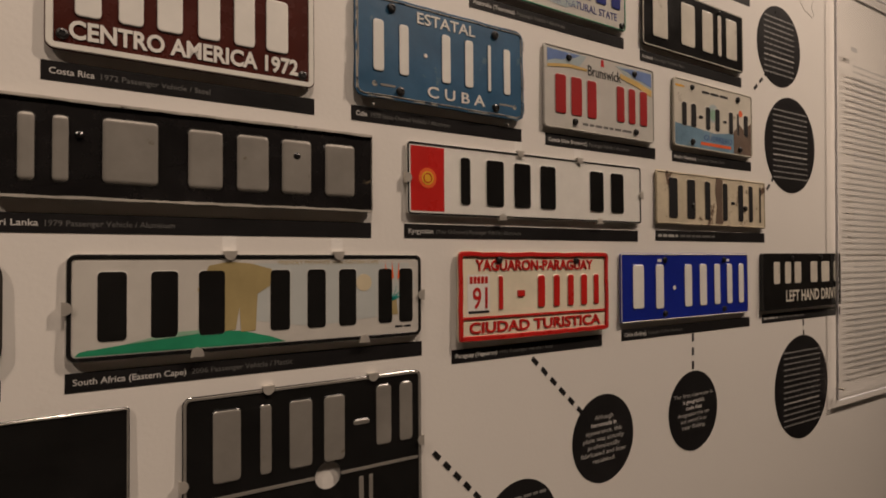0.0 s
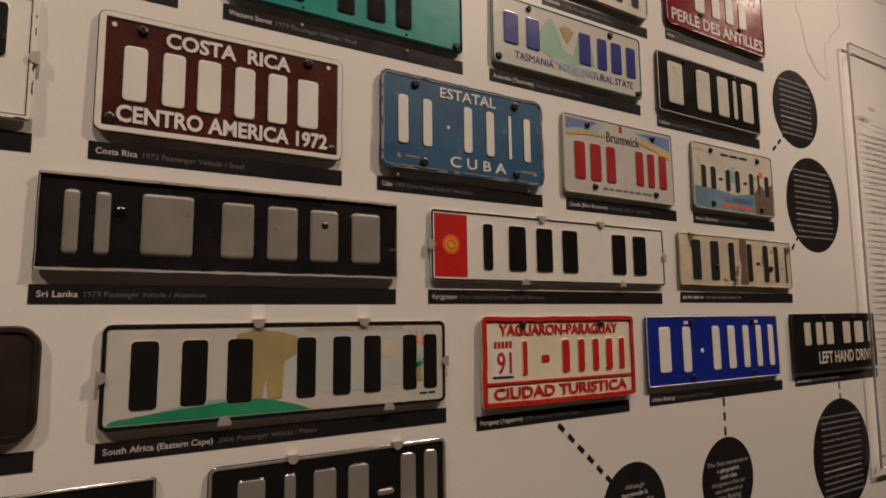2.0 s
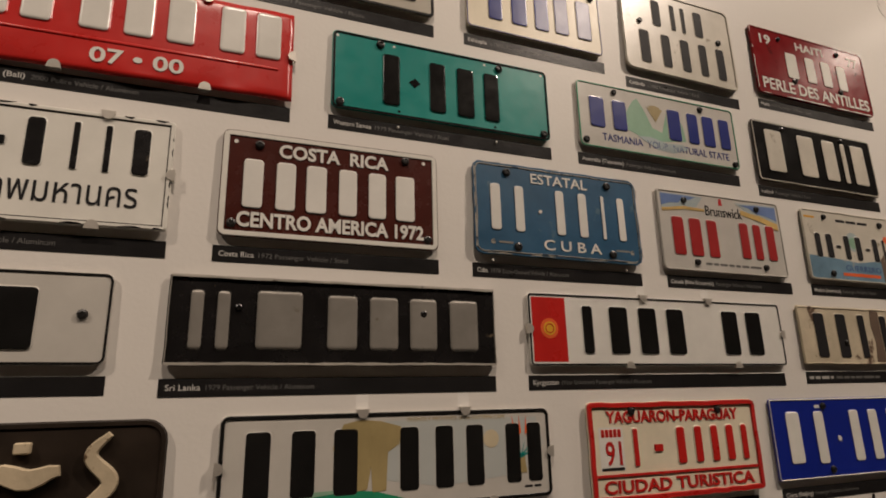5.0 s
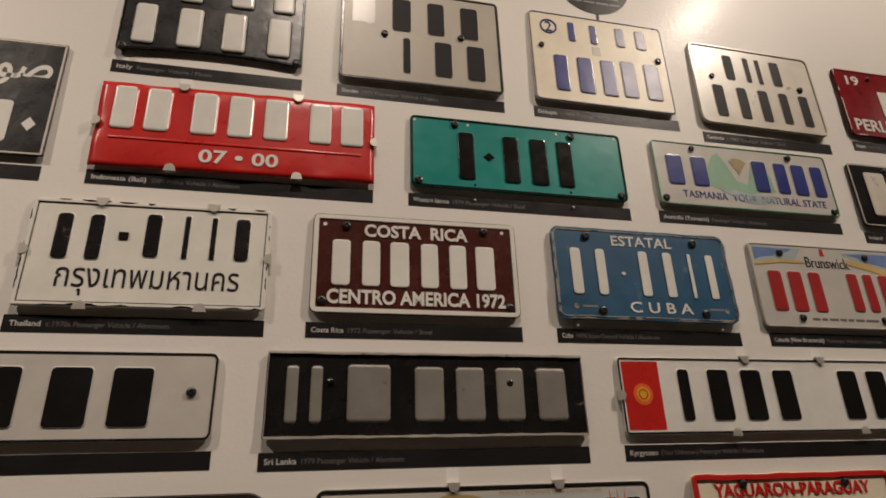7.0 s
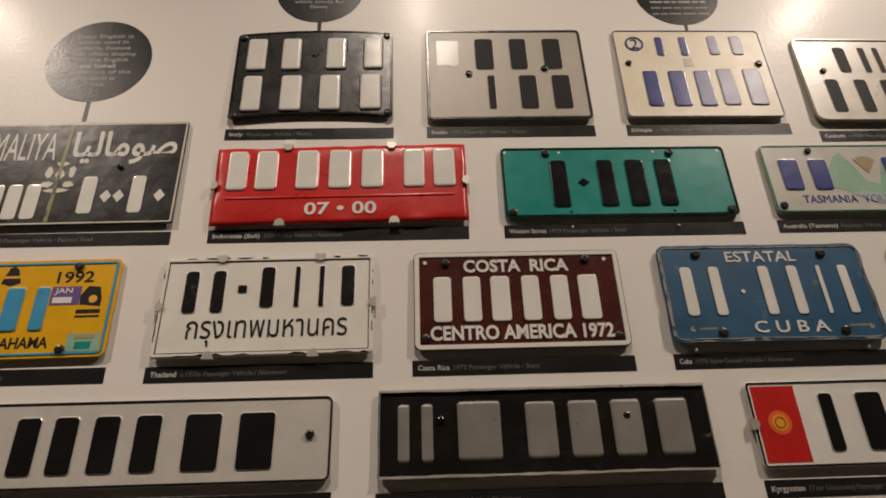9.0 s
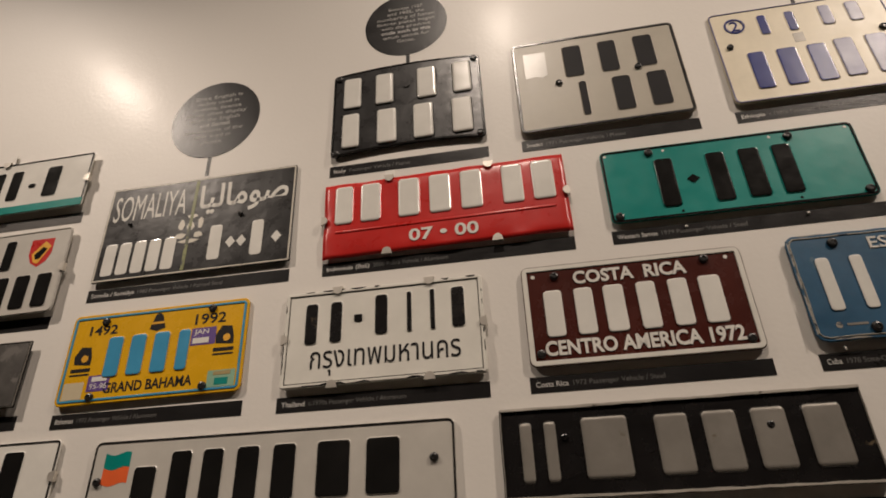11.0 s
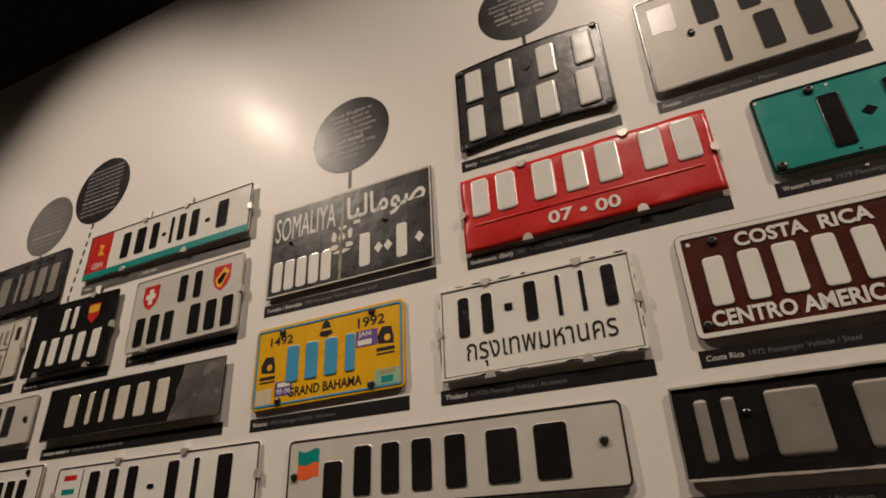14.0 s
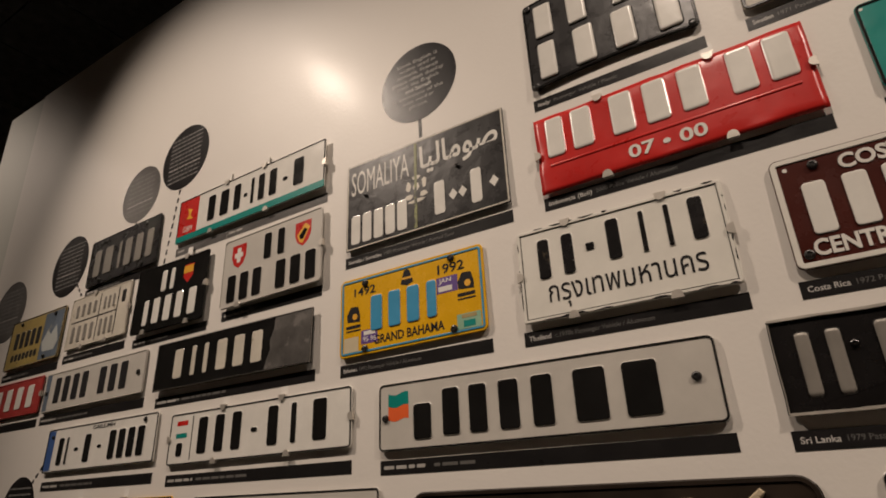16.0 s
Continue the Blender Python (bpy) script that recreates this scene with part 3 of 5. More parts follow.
p.chips("l", [(0.02, 0.12), (0.30, 0.36), (0.46, 0.94)], 0.0026, WHITE_WORN, 32)
p.bolts((0.24, 0.12), (0.75, 0.12), (0.32, 0.72), (0.72, 0.72), r=0.004)
caption(1.022, 1.372, 1.861, "Haiti", "1977 Passenger Vehicle / Steel")

# ---------------------------------------------------------------- second row
p = Plate(-0.099, 1.776, 0.389, 0.139, "bright red plate with big white characters and buckled lower edge", RED, None, r=0.003, turn=-0.5, lean=-3, jitter=0.0007, stand=0.001, curl=0.0030)
p.bars([(0.04, 0.13, 1), (0.15, 0.25, 1), (0.31, 0.415, 1), (0.44, 0.545, 1), (0.57, 0.675, 1), (0.74, 0.84, 1), (0.86, 0.965, 1)], 0.06, 0.57, WHITE, 0.0026, 0.82)
ridge = outline(0.90 * p.w, 0.0056, 0.002, 0.0, p.Z(0.672), n=3)
part("ridge", loft([(ridge, 0.0002), (shrink(ridge, 0.0009), -0.0008), (shrink(ridge, 0.0018), -0.0013)], back=False), RED, p.root, smooth=True)
p.text("07 \u2022 00", 0.36, 0.64, 0.745, 0.90, WHITE, 0.0012, 0.02)
p.clips((0.28, 0.70), (0.27, 0.71), (-1, 1))
caption(-0.2934, 0.0954, 1.679, "Indonesia (Bali)", "2000 Police Vehicle / Aluminum")

p = Plate(0.334, 1.774, 0.365, 0.128, "glossy teal green plate with black raised characters and black rim", TEAL, BLACK, 0.004, 0.009, lean=-2, turn=0.1)
p.bars([(0.20, 0.295, 1), (0.405, 0.50, 1), (0.53, 0.635, 1), (0.66, 0.755, 1)], 0.2, 0.86, BLACK, 0.0022, 0.76)
p.blob("diamond", [(0.325, 0.52), (0.35, 0.46), (0.375, 0.52), (0.35, 0.58)], BLACK, depth=0.001)
p.bolts((0.20, 0.09), (0.75, 0.10), (0.035, 0.92), (0.965, 0.92), r=0.0055)
for f, g in ((0.02, 0.07), (0.26, 0.08), (0.68, 0.08), (0.97, 0.07)):
    p.disc("hole", f, g, 0.0022, WHITE)
for f in (0.28, 0.72):
    p.disc("hole", f, 0.93, 0.002, BLACK)
p.pins((0.28, 1.11), (0.73, 1.11))
caption(0.1488, 0.5193, 1.679, "Western Samoa", "1979 Passenger Vehicle / Steel")

p = Plate(0.756, 1.774, 0.362, 0.126, "white plate with blue characters, pale green emblem, green rim", GREY_WHITE, GREEN, 0.003, 0.009, lean=-2, turn=0.2)
p.blob("emblem", [(0.26, 0.62), (0.28, 0.40), (0.33, 0.18), (0.36, 0.12), (0.40, 0.30), (0.44, 0.55), (0.50, 0.60), (0.54, 0.25), (0.60, 0.22), (0.64, 0.45), (0.65, 0.68), (0.50, 0.74), (0.36, 0.72)], MINT)
for k in range(6):
    a = radians(55 + 14 * k)
    c, s = math.cos(a) * 0.07, math.sin(a) * 0.26
    p.blob("ray", [(0.465, 0.45), (0.475 + c, 0.45 - s), (0.455 + c, 0.45 - s * 1.04)], KHAKI, -0.0003)
p.blob("wave", [(0.34, 0.72), (0.42, 0.70), (0.52, 0.76), (0.62, 0.74), (0.66, 0.80), (0.56, 0.90), (0.46, 0.88)], PALE_BLUE, -0.0003)
p.bars([(0.055, 0.165, 1), (0.19, 0.295, 1)], 0.22, 0.68, NAVY, 0.0018, 0.78)
p.bars([(0.53, 0.635, 1), (0.66, 0.75, 1), (0.76, 0.86, 1), (0.875, 0.965, 1)], 0.2, 0.69, NAVY, 0.0018, 0.78)
p.text("TASMANIA  YOUR  NATURAL STATE", 0.13, 0.93, 0.76, 0.87, NAVY, 0.0007)
p.bolts((0.22, 0.1), (0.77, 0.1), (0.035, 0.9), (0.965, 0.92), r=0.0045)
caption(0.572, 0.9365, 1.680, "Australia (Tasmania)", "Passenger Vehicle / Aluminum")

p = Plate(1.160, 1.763, 0.350, 0.130, "black plate with large cream characters and a pale edge", BLACK, OLD_WHITE, 0.003, 0.008, lean=-2, turn=0.3)
p.bars([(0.07, 0.24, 1), (0.33, 0.50, 1), (0.54, 0.68, 1), (0.71, 0.76, 1), (0.79, 0.94, 1)], 0.14, 0.83, OLD_WHITE, 0.002, 0.78)
p.bolts((0.24, 0.09), (0.74, 0.09), r=0.004)
caption(0.984, 1.336, 1.667, "Iceland", "Passenger Vehicle / Steel")

p = Plate(-0.5215, 1.803, 0.347, 0.185, "black plate with stencilled white words in two scripts, pale border", GREY_BLACK, OLD_WHITE, 0.0035, 0.003, turn=-0.3, lean=-2, raised=0.0004)
p.text("SOMALIYA", 0.035, 0.43, 0.10, 0.38, WHITE, 0.0003)
p.text("\ufe8e\ufef4\ufedf\ufe8e\ufee3\ufeee\ufebb", 0.50, 0.965, 0.09, 0.43, WHITE, 0.0003, 0.02)
p.bars([(0.03, 0.42, 5)], 0.62, 0.94, WHITE, 0.0005, 0.8)
p.bars([(0.57, 0.66, 1), (0.785, 0.87, 1)], 0.55, 0.90, WHITE, 0.0005, 0.7)
for f in (0.695, 0.75, 0.925):
    p.blob("character_bar", [(f - 0.025, 0.74), (f, 0.68), (f + 0.025, 0.74), (f, 0.80)], WHITE)
for k, (dx, dz, sx, sz) in enumerate(((0, -0.13, 0.030, 0.025), (-0.05, -0.05, 0.018, 0.06), (0.05, -0.05, 0.018, 0.06), (0, -0.03, 0.022, 0.05), (-0.045, 0.07, 0.03, 0.03), (0.045, 0.07, 0.03, 0.03), (0, 0.13, 0.06, 0.022))):
    p.blob("emblem_piece", [(0.475 + dx + sx * math.cos(2 * math.pi * i / 7 + k) * (1, 0.7)[i % 2], 0.55 + dz + sz * math.sin(2 * math.pi * i / 7 + k)) for i in range(7)], OLD_WHITE)
p.blob("streak", [(0.466, 0.03), (0.484, 0.03), (0.480, 0.50), (0.476, 0.97), (0.458, 0.97), (0.463, 0.55)], OLIVE_STREAK, -0.0001)
p.bolts((0.14, 0.42), (0.73, 0.46), r=0.003)
caption(-0.699, -0.348, 1.678, "Somalia / Somaliya", "1980 Passenger Vehicle / Painted Steel")

p = Plate(-0.997, 1.927, 0.492, 0.116, "white plate with black characters, red band and teal foot", WHITE, BLACK, 0.003, 0.004, lean=-1, yaw=-0.6, stand=0.003)
p.box("red_band", 0.008, 0.155, 0.04, 0.855, RED)
p.blob("device", [(0.07, 0.25), (0.11, 0.30), (0.095, 0.42), (0.12, 0.52), (0.07, 0.50), (0.085, 0.38)], GOLD, -0.0003)
p.box("teal_foot", 0.002, 0.998, 0.86, 0.992, TEAL, depth=0.0016)
p.text("GBM", 0.05, 0.12, 0.66, 0.79, WHITE, 0.0006)
p.bars([(0.22, 0.30, 1), (0.31, 0.40, 1), (0.41, 0.48, 1), (0.535, 0.565, 1), (0.58, 0.64, 1), (0.65, 0.72, 1), (0.80, 0.89, 1)], 0.18, 0.74, BLACK, 0.0012, 0.68)
p.bars([(0.49, 0.52, 1), (0.745, 0.78, 1)], 0.46, 0.54, BLACK, 0.0012, 0.9)
p.clips((0.36, 0.62), (0.27, 0.65), (1,))
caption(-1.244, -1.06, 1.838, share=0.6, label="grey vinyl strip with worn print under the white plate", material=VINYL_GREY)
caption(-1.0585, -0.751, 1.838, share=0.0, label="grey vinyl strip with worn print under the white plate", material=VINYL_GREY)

p = Plate(-0.898, 1.744, 0.293, 0.160, "off-white plate with black characters and two painted shields", GREY_WHITE, GREY_WHITE, 0.003, 0.009, lean=-2, turn=-0.8, stand=0.006)
for x in (0.17, 0.82):
    p.blob("shield", [(x - 0.075, 0.12), (x + 0.075, 0.12), (x + 0.075, 0.30), (x + 0.05, 0.40), (x, 0.46), (x - 0.05, 0.40), (x - 0.075, 0.30)], RED)
    if x < 0.5:
        p.box("cross_bar", 0.15, 0.19, 0.17, 0.38, WHITE, 0.0003, -0.0003)
        p.box("cross_bar", 0.125, 0.215, 0.24, 0.31, WHITE, 0.0003, -0.0006)
p.blob("diagonal_field", [(0.765, 0.30), (0.84, 0.15), (0.885, 0.22), (0.82, 0.42), (0.79, 0.40)], GOLD, -0.0003)
p.blob("dark_device", [(0.785, 0.31), (0.835, 0.22), (0.862, 0.25), (0.825, 0.36), (0.80, 0.37)], BLACK, -0.0006)
p.bars([(0.42, 0.53, 1), (0.56, 0.66, 1)], 0.10, 0.46, BLACK, 0.0016, 0.68)
p.bars([(0.05, 0.45, 3), (0.55, 0.97, 3)], 0.55, 0.93, BLACK, 0.0016, 0.68)
p.clips((), (0.2,), (1,))
caption(-1.047, -0.758, 1.640, "Switzerland (Bern)", share=0.6)

p = Plate(-1.234, 1.742, 0.268, 0.164, "glossy black plate with white characters and a red and gold shield", BLACK, BLACK, 0.003, 0.006, lean=-2, turn=0.5, stand=0.006)
p.bars([(0.36, 0.46, 1), (0.49, 0.57, 1)], 0.12, 0.44, WHITE, 0.0016, 0.7)
p.blob("shield", [(0.68, 0.14), (0.81, 0.14), (0.81, 0.32), (0.745, 0.42), (0.68, 0.32)], RED)
p.blob("shield_top", [(0.68, 0.16), (0.81, 0.16), (0.81, 0.27), (0.68, 0.27)], GOLD, -0.0003)
p.bars([(0.15, 0.25, 1), (0.28, 0.42, 1), (0.44, 0.58, 1), (0.60, 0.74, 1), (0.77, 0.92, 1)], 0.52, 0.90, WHITE, 0.0016, 0.68)
p.clips((0.7,), (0.2, 0.8), (1,))
caption(-1.370, -1.096, 1.632)

p = Plate(-1.475, 1.910, 0.318, 0.138, "faded dark grey plate with silver raised characters", GREY_BLACK, GREY_BLACK, 0.003, 0.01, lean=-1, turn=-0.8)
p.bars([(0.07, 0.20, 1), (0.22, 0.38, 1), (0.44, 0.49, 1), (0.52, 0.65, 1), (0.67, 0.80, 1), (0.82, 0.94, 1)], 0.26, 0.82, SILVER, 0.002, 0.72)
p.bolts((0.2, 0.1), (0.8, 0.1), (0.2, 0.92), (0.8, 0.92), r=0.0042)
caption(-1.637, -1.312, 1.815)

p = Plate(-1.543, 1.746, 0.276, 0.144, "scuffed white plate with grey embossed characters in ruled boxes", OLD_WHITE, OLD_WHITE, 0.003, 0.006, lean=-2, turn=-0.5)
p.box("rule", 0.04, 0.80, 0.475, 0.50, GREY_BLACK)
p.box("rule", 0.80, 0.815, 0.06, 0.94, GREY_BLACK)
p.box("rule", 0.50, 0.512, 0.06, 0.94, GREY_BLACK)
p.bars([(0.08, 0.48, 4), (0.56, 0.78, 3)], 0.16, 0.40, SILVER, 0.0015, 0.5)
p.bars([(0.06, 0.48, 4), (0.54, 0.79, 3)], 0.57, 0.88, SILVER, 0.0015, 0.55)
p.bars([(0.85, 0.95, 1)], 0.15, 0.38, GREY_BLACK, 0.001, 0.6)
p.clips((0.4,), (0.3, 0.7), (1,))
caption(-1.688, -1.405, 1.640)

p = Plate(-1.862, 1.737, 0.300, 0.148, "old yellow plate with dark characters and a blue-grey picture patch", KHAKI, GREY_BLACK, 0.003, 0.008, lean=-2, turn=-0.4)
p.box("yellow_field", 0.03, 0.64, 0.05, 0.95, OLD_YELLOW)
p.box("picture_patch", 0.64, 0.97, 0.05, 0.95, SLATE_BLUE)
p.blob("pale_hill", [(0.66, 0.62), (0.74, 0.40), (0.80, 0.50), (0.88, 0.34), (0.95, 0.66), (0.90, 0.82), (0.70, 0.80)], HAZE, -0.0003)
p.bars([(0.10, 0.62, 5)], 0.26, 0.60, PRINT_DARK, 0.0012, 0.7)
p.bars([(0.10, 0.60, 7)], 0.70, 0.84, PRINT_DARK, 0.0006, 0.8)
p.bolts((0.2, 0.1), (0.82, 0.1), (0.75, 0.9), r=0.0045)
caption(-2.02, -1.712, 1.632)

# ---------------------------------------------------------------- third row
p = Plate(-0.556, 1.582, 0.300, 0.145, "yellow plate with light blue characters, blue rim and small stickers", YELLOW, SKY, 0.0042, 0.010, lean=-2, turn=-0.5, inset=0.004)
p.text("1492", 0.11, 0.27, 0.14, 0.25, PRINT_DARK, 0.0005, 0.015)
p.text("1992", 0.71, 0.88, 0.13, 0.25, PRINT_DARK, 0.0005, 0.015)
p.bars([(0.22, 0.34, 1), (0.35, 0.47, 1), (0.48, 0.60, 1), (0.62, 0.71, 1)], 0.29, 0.73, SKY, 0.002, 0.7)
p.text("GRAND BAHAMA", 0.26, 0.74, 0.79, 0.90, PRINT_DARK, 0.0005, 0.02)
p.box("sticker", 0.70, 0.835, 0.29, 0.48, PURPLE)
p.box("sticker_label", 0.712, 0.80, 0.40, 0.46, WHITE, 0.0003, -0.0003)
p.text("JAN", 0.715, 0.795, 0.305, 0.375, WHITE, 0.0006, 0.01)
p.box("sticker", 0.165, 0.285, 0.70, 0.87, PURPLE)
p.box("sticker_label", 0.185, 0.27, 0.715, 0.765, WHITE, 0.0003, -0.0003)
p.text("95-96", 0.18, 0.275, 0.785, 0.845, WHITE, 0.0006)
p.box("sticker", 0.035, 0.145, 0.76, 0.94, SUN)
p.box("sticker", 0.82, 0.965, 0.77, 0.94, MINT)
p.box("sticker_label", 0.85, 0.94, 0.78, 0.82, KHAKI, 0.0003, -0.0003)
p.box("sticker_label", 0.86, 0.93, 0.85, 0.92, TEAL, 0.0003, -0.0003)
for x, z in ((0.105, 0.50), (0.885, 0.42)):
    p.blob("emblem", [(x - 0.045, z + 0.06), (x - 0.05, z - 0.03), (x - 0.02, z - 0.13), (x + 0.035, z - 0.12), (x + 0.05, z), (x + 0.05, z + 0.08)], PRINT_DARK)
    p.disc("emblem_field", x + 0.012, z + 0.005, 0.0058, GOLD, -0.0003)
    p.box("emblem_foot", x - 0.055, x + 0.055, z + 0.11, z + 0.15, PRINT_DARK)
    p.box("emblem_foot", x - 0.055, x + 0.055, z + 0.17, z + 0.19, PRINT_DARK)
p.blob("crest", [(0.455, 0.24), (0.465, 0.17), (0.48, 0.08), (0.50, 0.06), (0.52, 0.09), (0.535, 0.18), (0.545, 0.24), (0.50, 0.27)], PRINT_DARK)
p.box("crest_band", 0.465, 0.535, 0.165, 0.19, GOLD, 0.0003, -0.0003)
p.bolts((0.195, 0.10), (0.80, 0.08), (0.195, 0.93), (0.80, 0.92), r=0.0055)
caption(-0.707, -0.402, 1.476, "Bahamas", "1992 Passenger Vehicle / Aluminum")

p = Plate(-0.1955, 1.580, 0.299, 0.147, "white plate with chipped black characters and a looping script line", WHITE_WORN, WHITE_WORN, 0.005, 0.005, lean=-3, turn=-0.2, raised=0.002)
o = outline(0.299, 0.147, 0.005)
part("rim_line", loft([(shrink(o, 0.006), 0.0002), (shrink(o, 0.006), -0.0006), (shrink(o, 0.0068), -0.0006), (shrink(o, 0.0068), 0.0002)], False, False), BLACK_WORN, p.root)
p.bars([(0.09, 0.19, 1), (0.22, 0.315, 1)], 0.14, 0.57, BLACK_WORN, 0.0018, 0.62)
p.bars([(0.45, 0.545, 1), (0.62, 0.655, 1), (0.735, 0.77, 1), (0.83, 0.925, 1)], 0.11, 0.53, BLACK_WORN, 0.0018, 0.66)
p.box("dash", 0.36, 0.40, 0.30, 0.37, BLACK_WORN, depth=0.0016)
p.text("\u0e01\u0e23\u0e38\u0e07\u0e40\u0e17\u0e1e\u0e21\u0e2b\u0e32\u0e19\u0e04\u0e23", 0.145, 0.88, 0.65, 0.90, PRINT_DARK, 0.0008)
p.chips("t", [(0.10, 0.15), (0.19, 0.31), (0.34, 0.42), (0.46, 0.49), (0.80, 0.84), (0.92, 0.97)], 0.0030, BLACK_WORN, 3)
p.chips("b", [(0.10, 0.33), (0.36, 0.45), (0.62, 0.71), (0.82, 0.91), (0.94, 0.985)], 0.0034, BLACK_WORN, 4)
p.chips("l", [(0.12, 0.22), (0.42, 0.52), (0.56, 0.86)], 0.0018, BLACK_WORN, 5)
p.chips("r", [(0.16, 0.19), (0.26, 0.33), (0.55, 0.62), (0.68, 0.80)], 0.0018, BLACK_WORN, 6)
p.clips((0.27, 0.74), (0.26, 0.73), (-1, 1))
caption(-0.3497, -0.0454, 1.4745, "Thailand", "c.1970s Passenger Vehicle / Aluminum")

p = Plate(0.162, 1.5815, 0.302, 0.148, "maroon plate with white raised words and a white rim", MAROON, WHITE_WORN, 0.0075, 0.010, lean=-2, raised=0.0016)
p.text("COSTA  RICA", 0.24, 0.75, 0.09, 0.225, WHITE, 0.0014, 0.03)
p.bars([(0.075, 0.195, 1), (0.215, 0.335, 1), (0.345, 0.475, 1), (0.495, 0.615, 1), (0.635, 0.755, 1), (0.765, 0.90, 1)], 0.27, 0.73, WHITE, 0.0022, 0.7)
p.text("CENTRO AMERICA 1972", 0.075, 0.925, 0.765, 0.91, WHITE, 0.0014, 0.03)
p.bolts((0.155, 0.12), (0.835, 0.10), (0.055, 0.88), (0.945, 0.895), r=0.0052)
for f, g in ((0.055, 0.11), (0.93, 0.10)):
    p.disc("hole", f, g, 0.0028, WHITE)
caption(0.008, 0.315, 1.4745, "Costa Rica", "1972 Passenger Vehicle / Steel")

p = Plate(0.525, 1.5835, 0.308, 0.150, "faded blue plate with white raised characters and chipped edge", BLUE, BLUE_EDGE, 0.0025, 0.014, lean=-3, turn=0.2, jitter=0.0007, stand=0.002, inset=0.0035)
p.text("ESTATAL", 0.33, 0.675, 0.075, 0.19, WHITE, 0.0012, 0.01)
p.bars([(0.06, 0.18, 1), (0.20, 0.31, 1), (0.44, 0.55, 1), (0.58, 0.69, 1), (0.745, 0.785, 1), (0.835, 0.93, 1)], 0.24, 0.74, WHITE, 0.0018, 0.46)
p.disc("dot", 0.375, 0.50, 0.003, WHITE, depth=0.0015)
p.text("C U B A", 0.385, 0.735, 0.80, 0.915, WHITE, 0.0012, 0.01)
p.bolts((0.19, 0.10), (0.805, 0.11), (0.235, 0.905), (0.805, 0.905), r=0.0058)
p.box("slot", 0.13, 0.21, 0.855, 0.875, SILVER, depth=0.0005)
p.box("slot", 0.83, 0.92, 0.845, 0.865, SILVER, depth=0.0005)
p.disc("hole", 0.10, 0.865, 0.004, BLUE_EDGE)
p.disc("hole", 0.935, 0.865, 0.004, BLUE_EDGE)
p.chips("l", [(0.06, 0.30), (0.36, 0.52), (0.58, 0.94)], 0.0032, BLUE_EDGE, 21)
p.chips("r", [(0.10, 0.22), (0.50, 0.66), (0.80, 0.92)], 0.0024, BLUE_EDGE, 22)
p.chips("t", [(0.05, 0.16), (0.44, 0.50), (0.86, 0.95)], 0.0022, BLUE_EDGE, 23)
p.chips("b", [(0.06, 0.20), (0.30, 0.45), (0.62, 0.76), (0.88, 0.96)], 0.0026, BLUE_EDGE, 24)
p.pins((0.10, 1.055), (0.90, 1.055))
caption(0.369, 0.680, 1.4745, "Cuba", "1978 State-Owned Vehicle / Aluminum")

p = Plate(0.873, 1.579, 0.295, 0.148, "white plate with red characters under a painted sky strip", GREY_WHITE, GREY_WHITE, 0.003, 0.009, lean=-2, turn=0.2)
p.blob("sky_patch", [(0.03, 0.05), (0.36, 0.05), (0.30, 0.19), (0.03, 0.24)], PALE_BLUE)
p.blob("sky_patch", [(0.62, 0.07), (0.97, 0.05), (0.97, 0.28), (0.75, 0.20)], PALE_BLUE)
p.blob("deep_sky", [(0.03, 0.06), (0.30, 0.06), (0.25, 0.11), (0.20, 0.10), (0.16, 0.16), (0.09, 0.17), (0.03, 0.21)], SOFT_BLUE, -0.0003)
p.blob("deep_sky", [(0.66, 0.09), (0.80, 0.07), (0.97, 0.07), (0.97, 0.25), (0.88, 0.20), (0.80, 0.18), (0.74, 0.12)], SOFT_BLUE, -0.0003)
p.blob("golden_band", [(0.03, 0.245), (0.20, 0.195), (0.36, 0.205), (0.36, 0.235), (0.20, 0.235), (0.03, 0.28)], SOFT_GOLD, -0.0006)
p.blob("golden_band", [(0.66, 0.16), (0.82, 0.21), (0.97, 0.29), (0.97, 0.38), (0.82, 0.285), (0.66, 0.22)], SOFT_GOLD, -0.0006)
p.text("Brunswick", 0.37, 0.67, 0.15, 0.28, PRINT_DARK, 0.0008)
p.blob("lighthouse", [(0.485, 0.13), (0.49, 0.04), (0.51, 0.04), (0.515, 0.13)], RED)
p.bars([(0.075, 0.195, 1), (0.205, 0.33, 1), (0.345, 0.455, 1)], 0.34, 0.81, BRICK, 0.0018, 0.74)
p.bars([(0.61, 0.715, 1), (0.725, 0.82, 1), (0.835, 0.94, 1)], 0.33, 0.79, BRICK, 0.0018, 0.7)
words_of_bars(p.root, p.X(0.32), p.X(0.77), p.Z(0.895), 0.0045, 0.0, INK_DIM, random.Random(4))
p.bolts((0.205, 0.12), (0.80, 0.12), (0.255, 0.885), (0.81, 0.885), r=0.0052)
caption(0.734, 1.030, 1.4755, "Canada (New Brunswick)", "Passenger Vehicle / Aluminum")

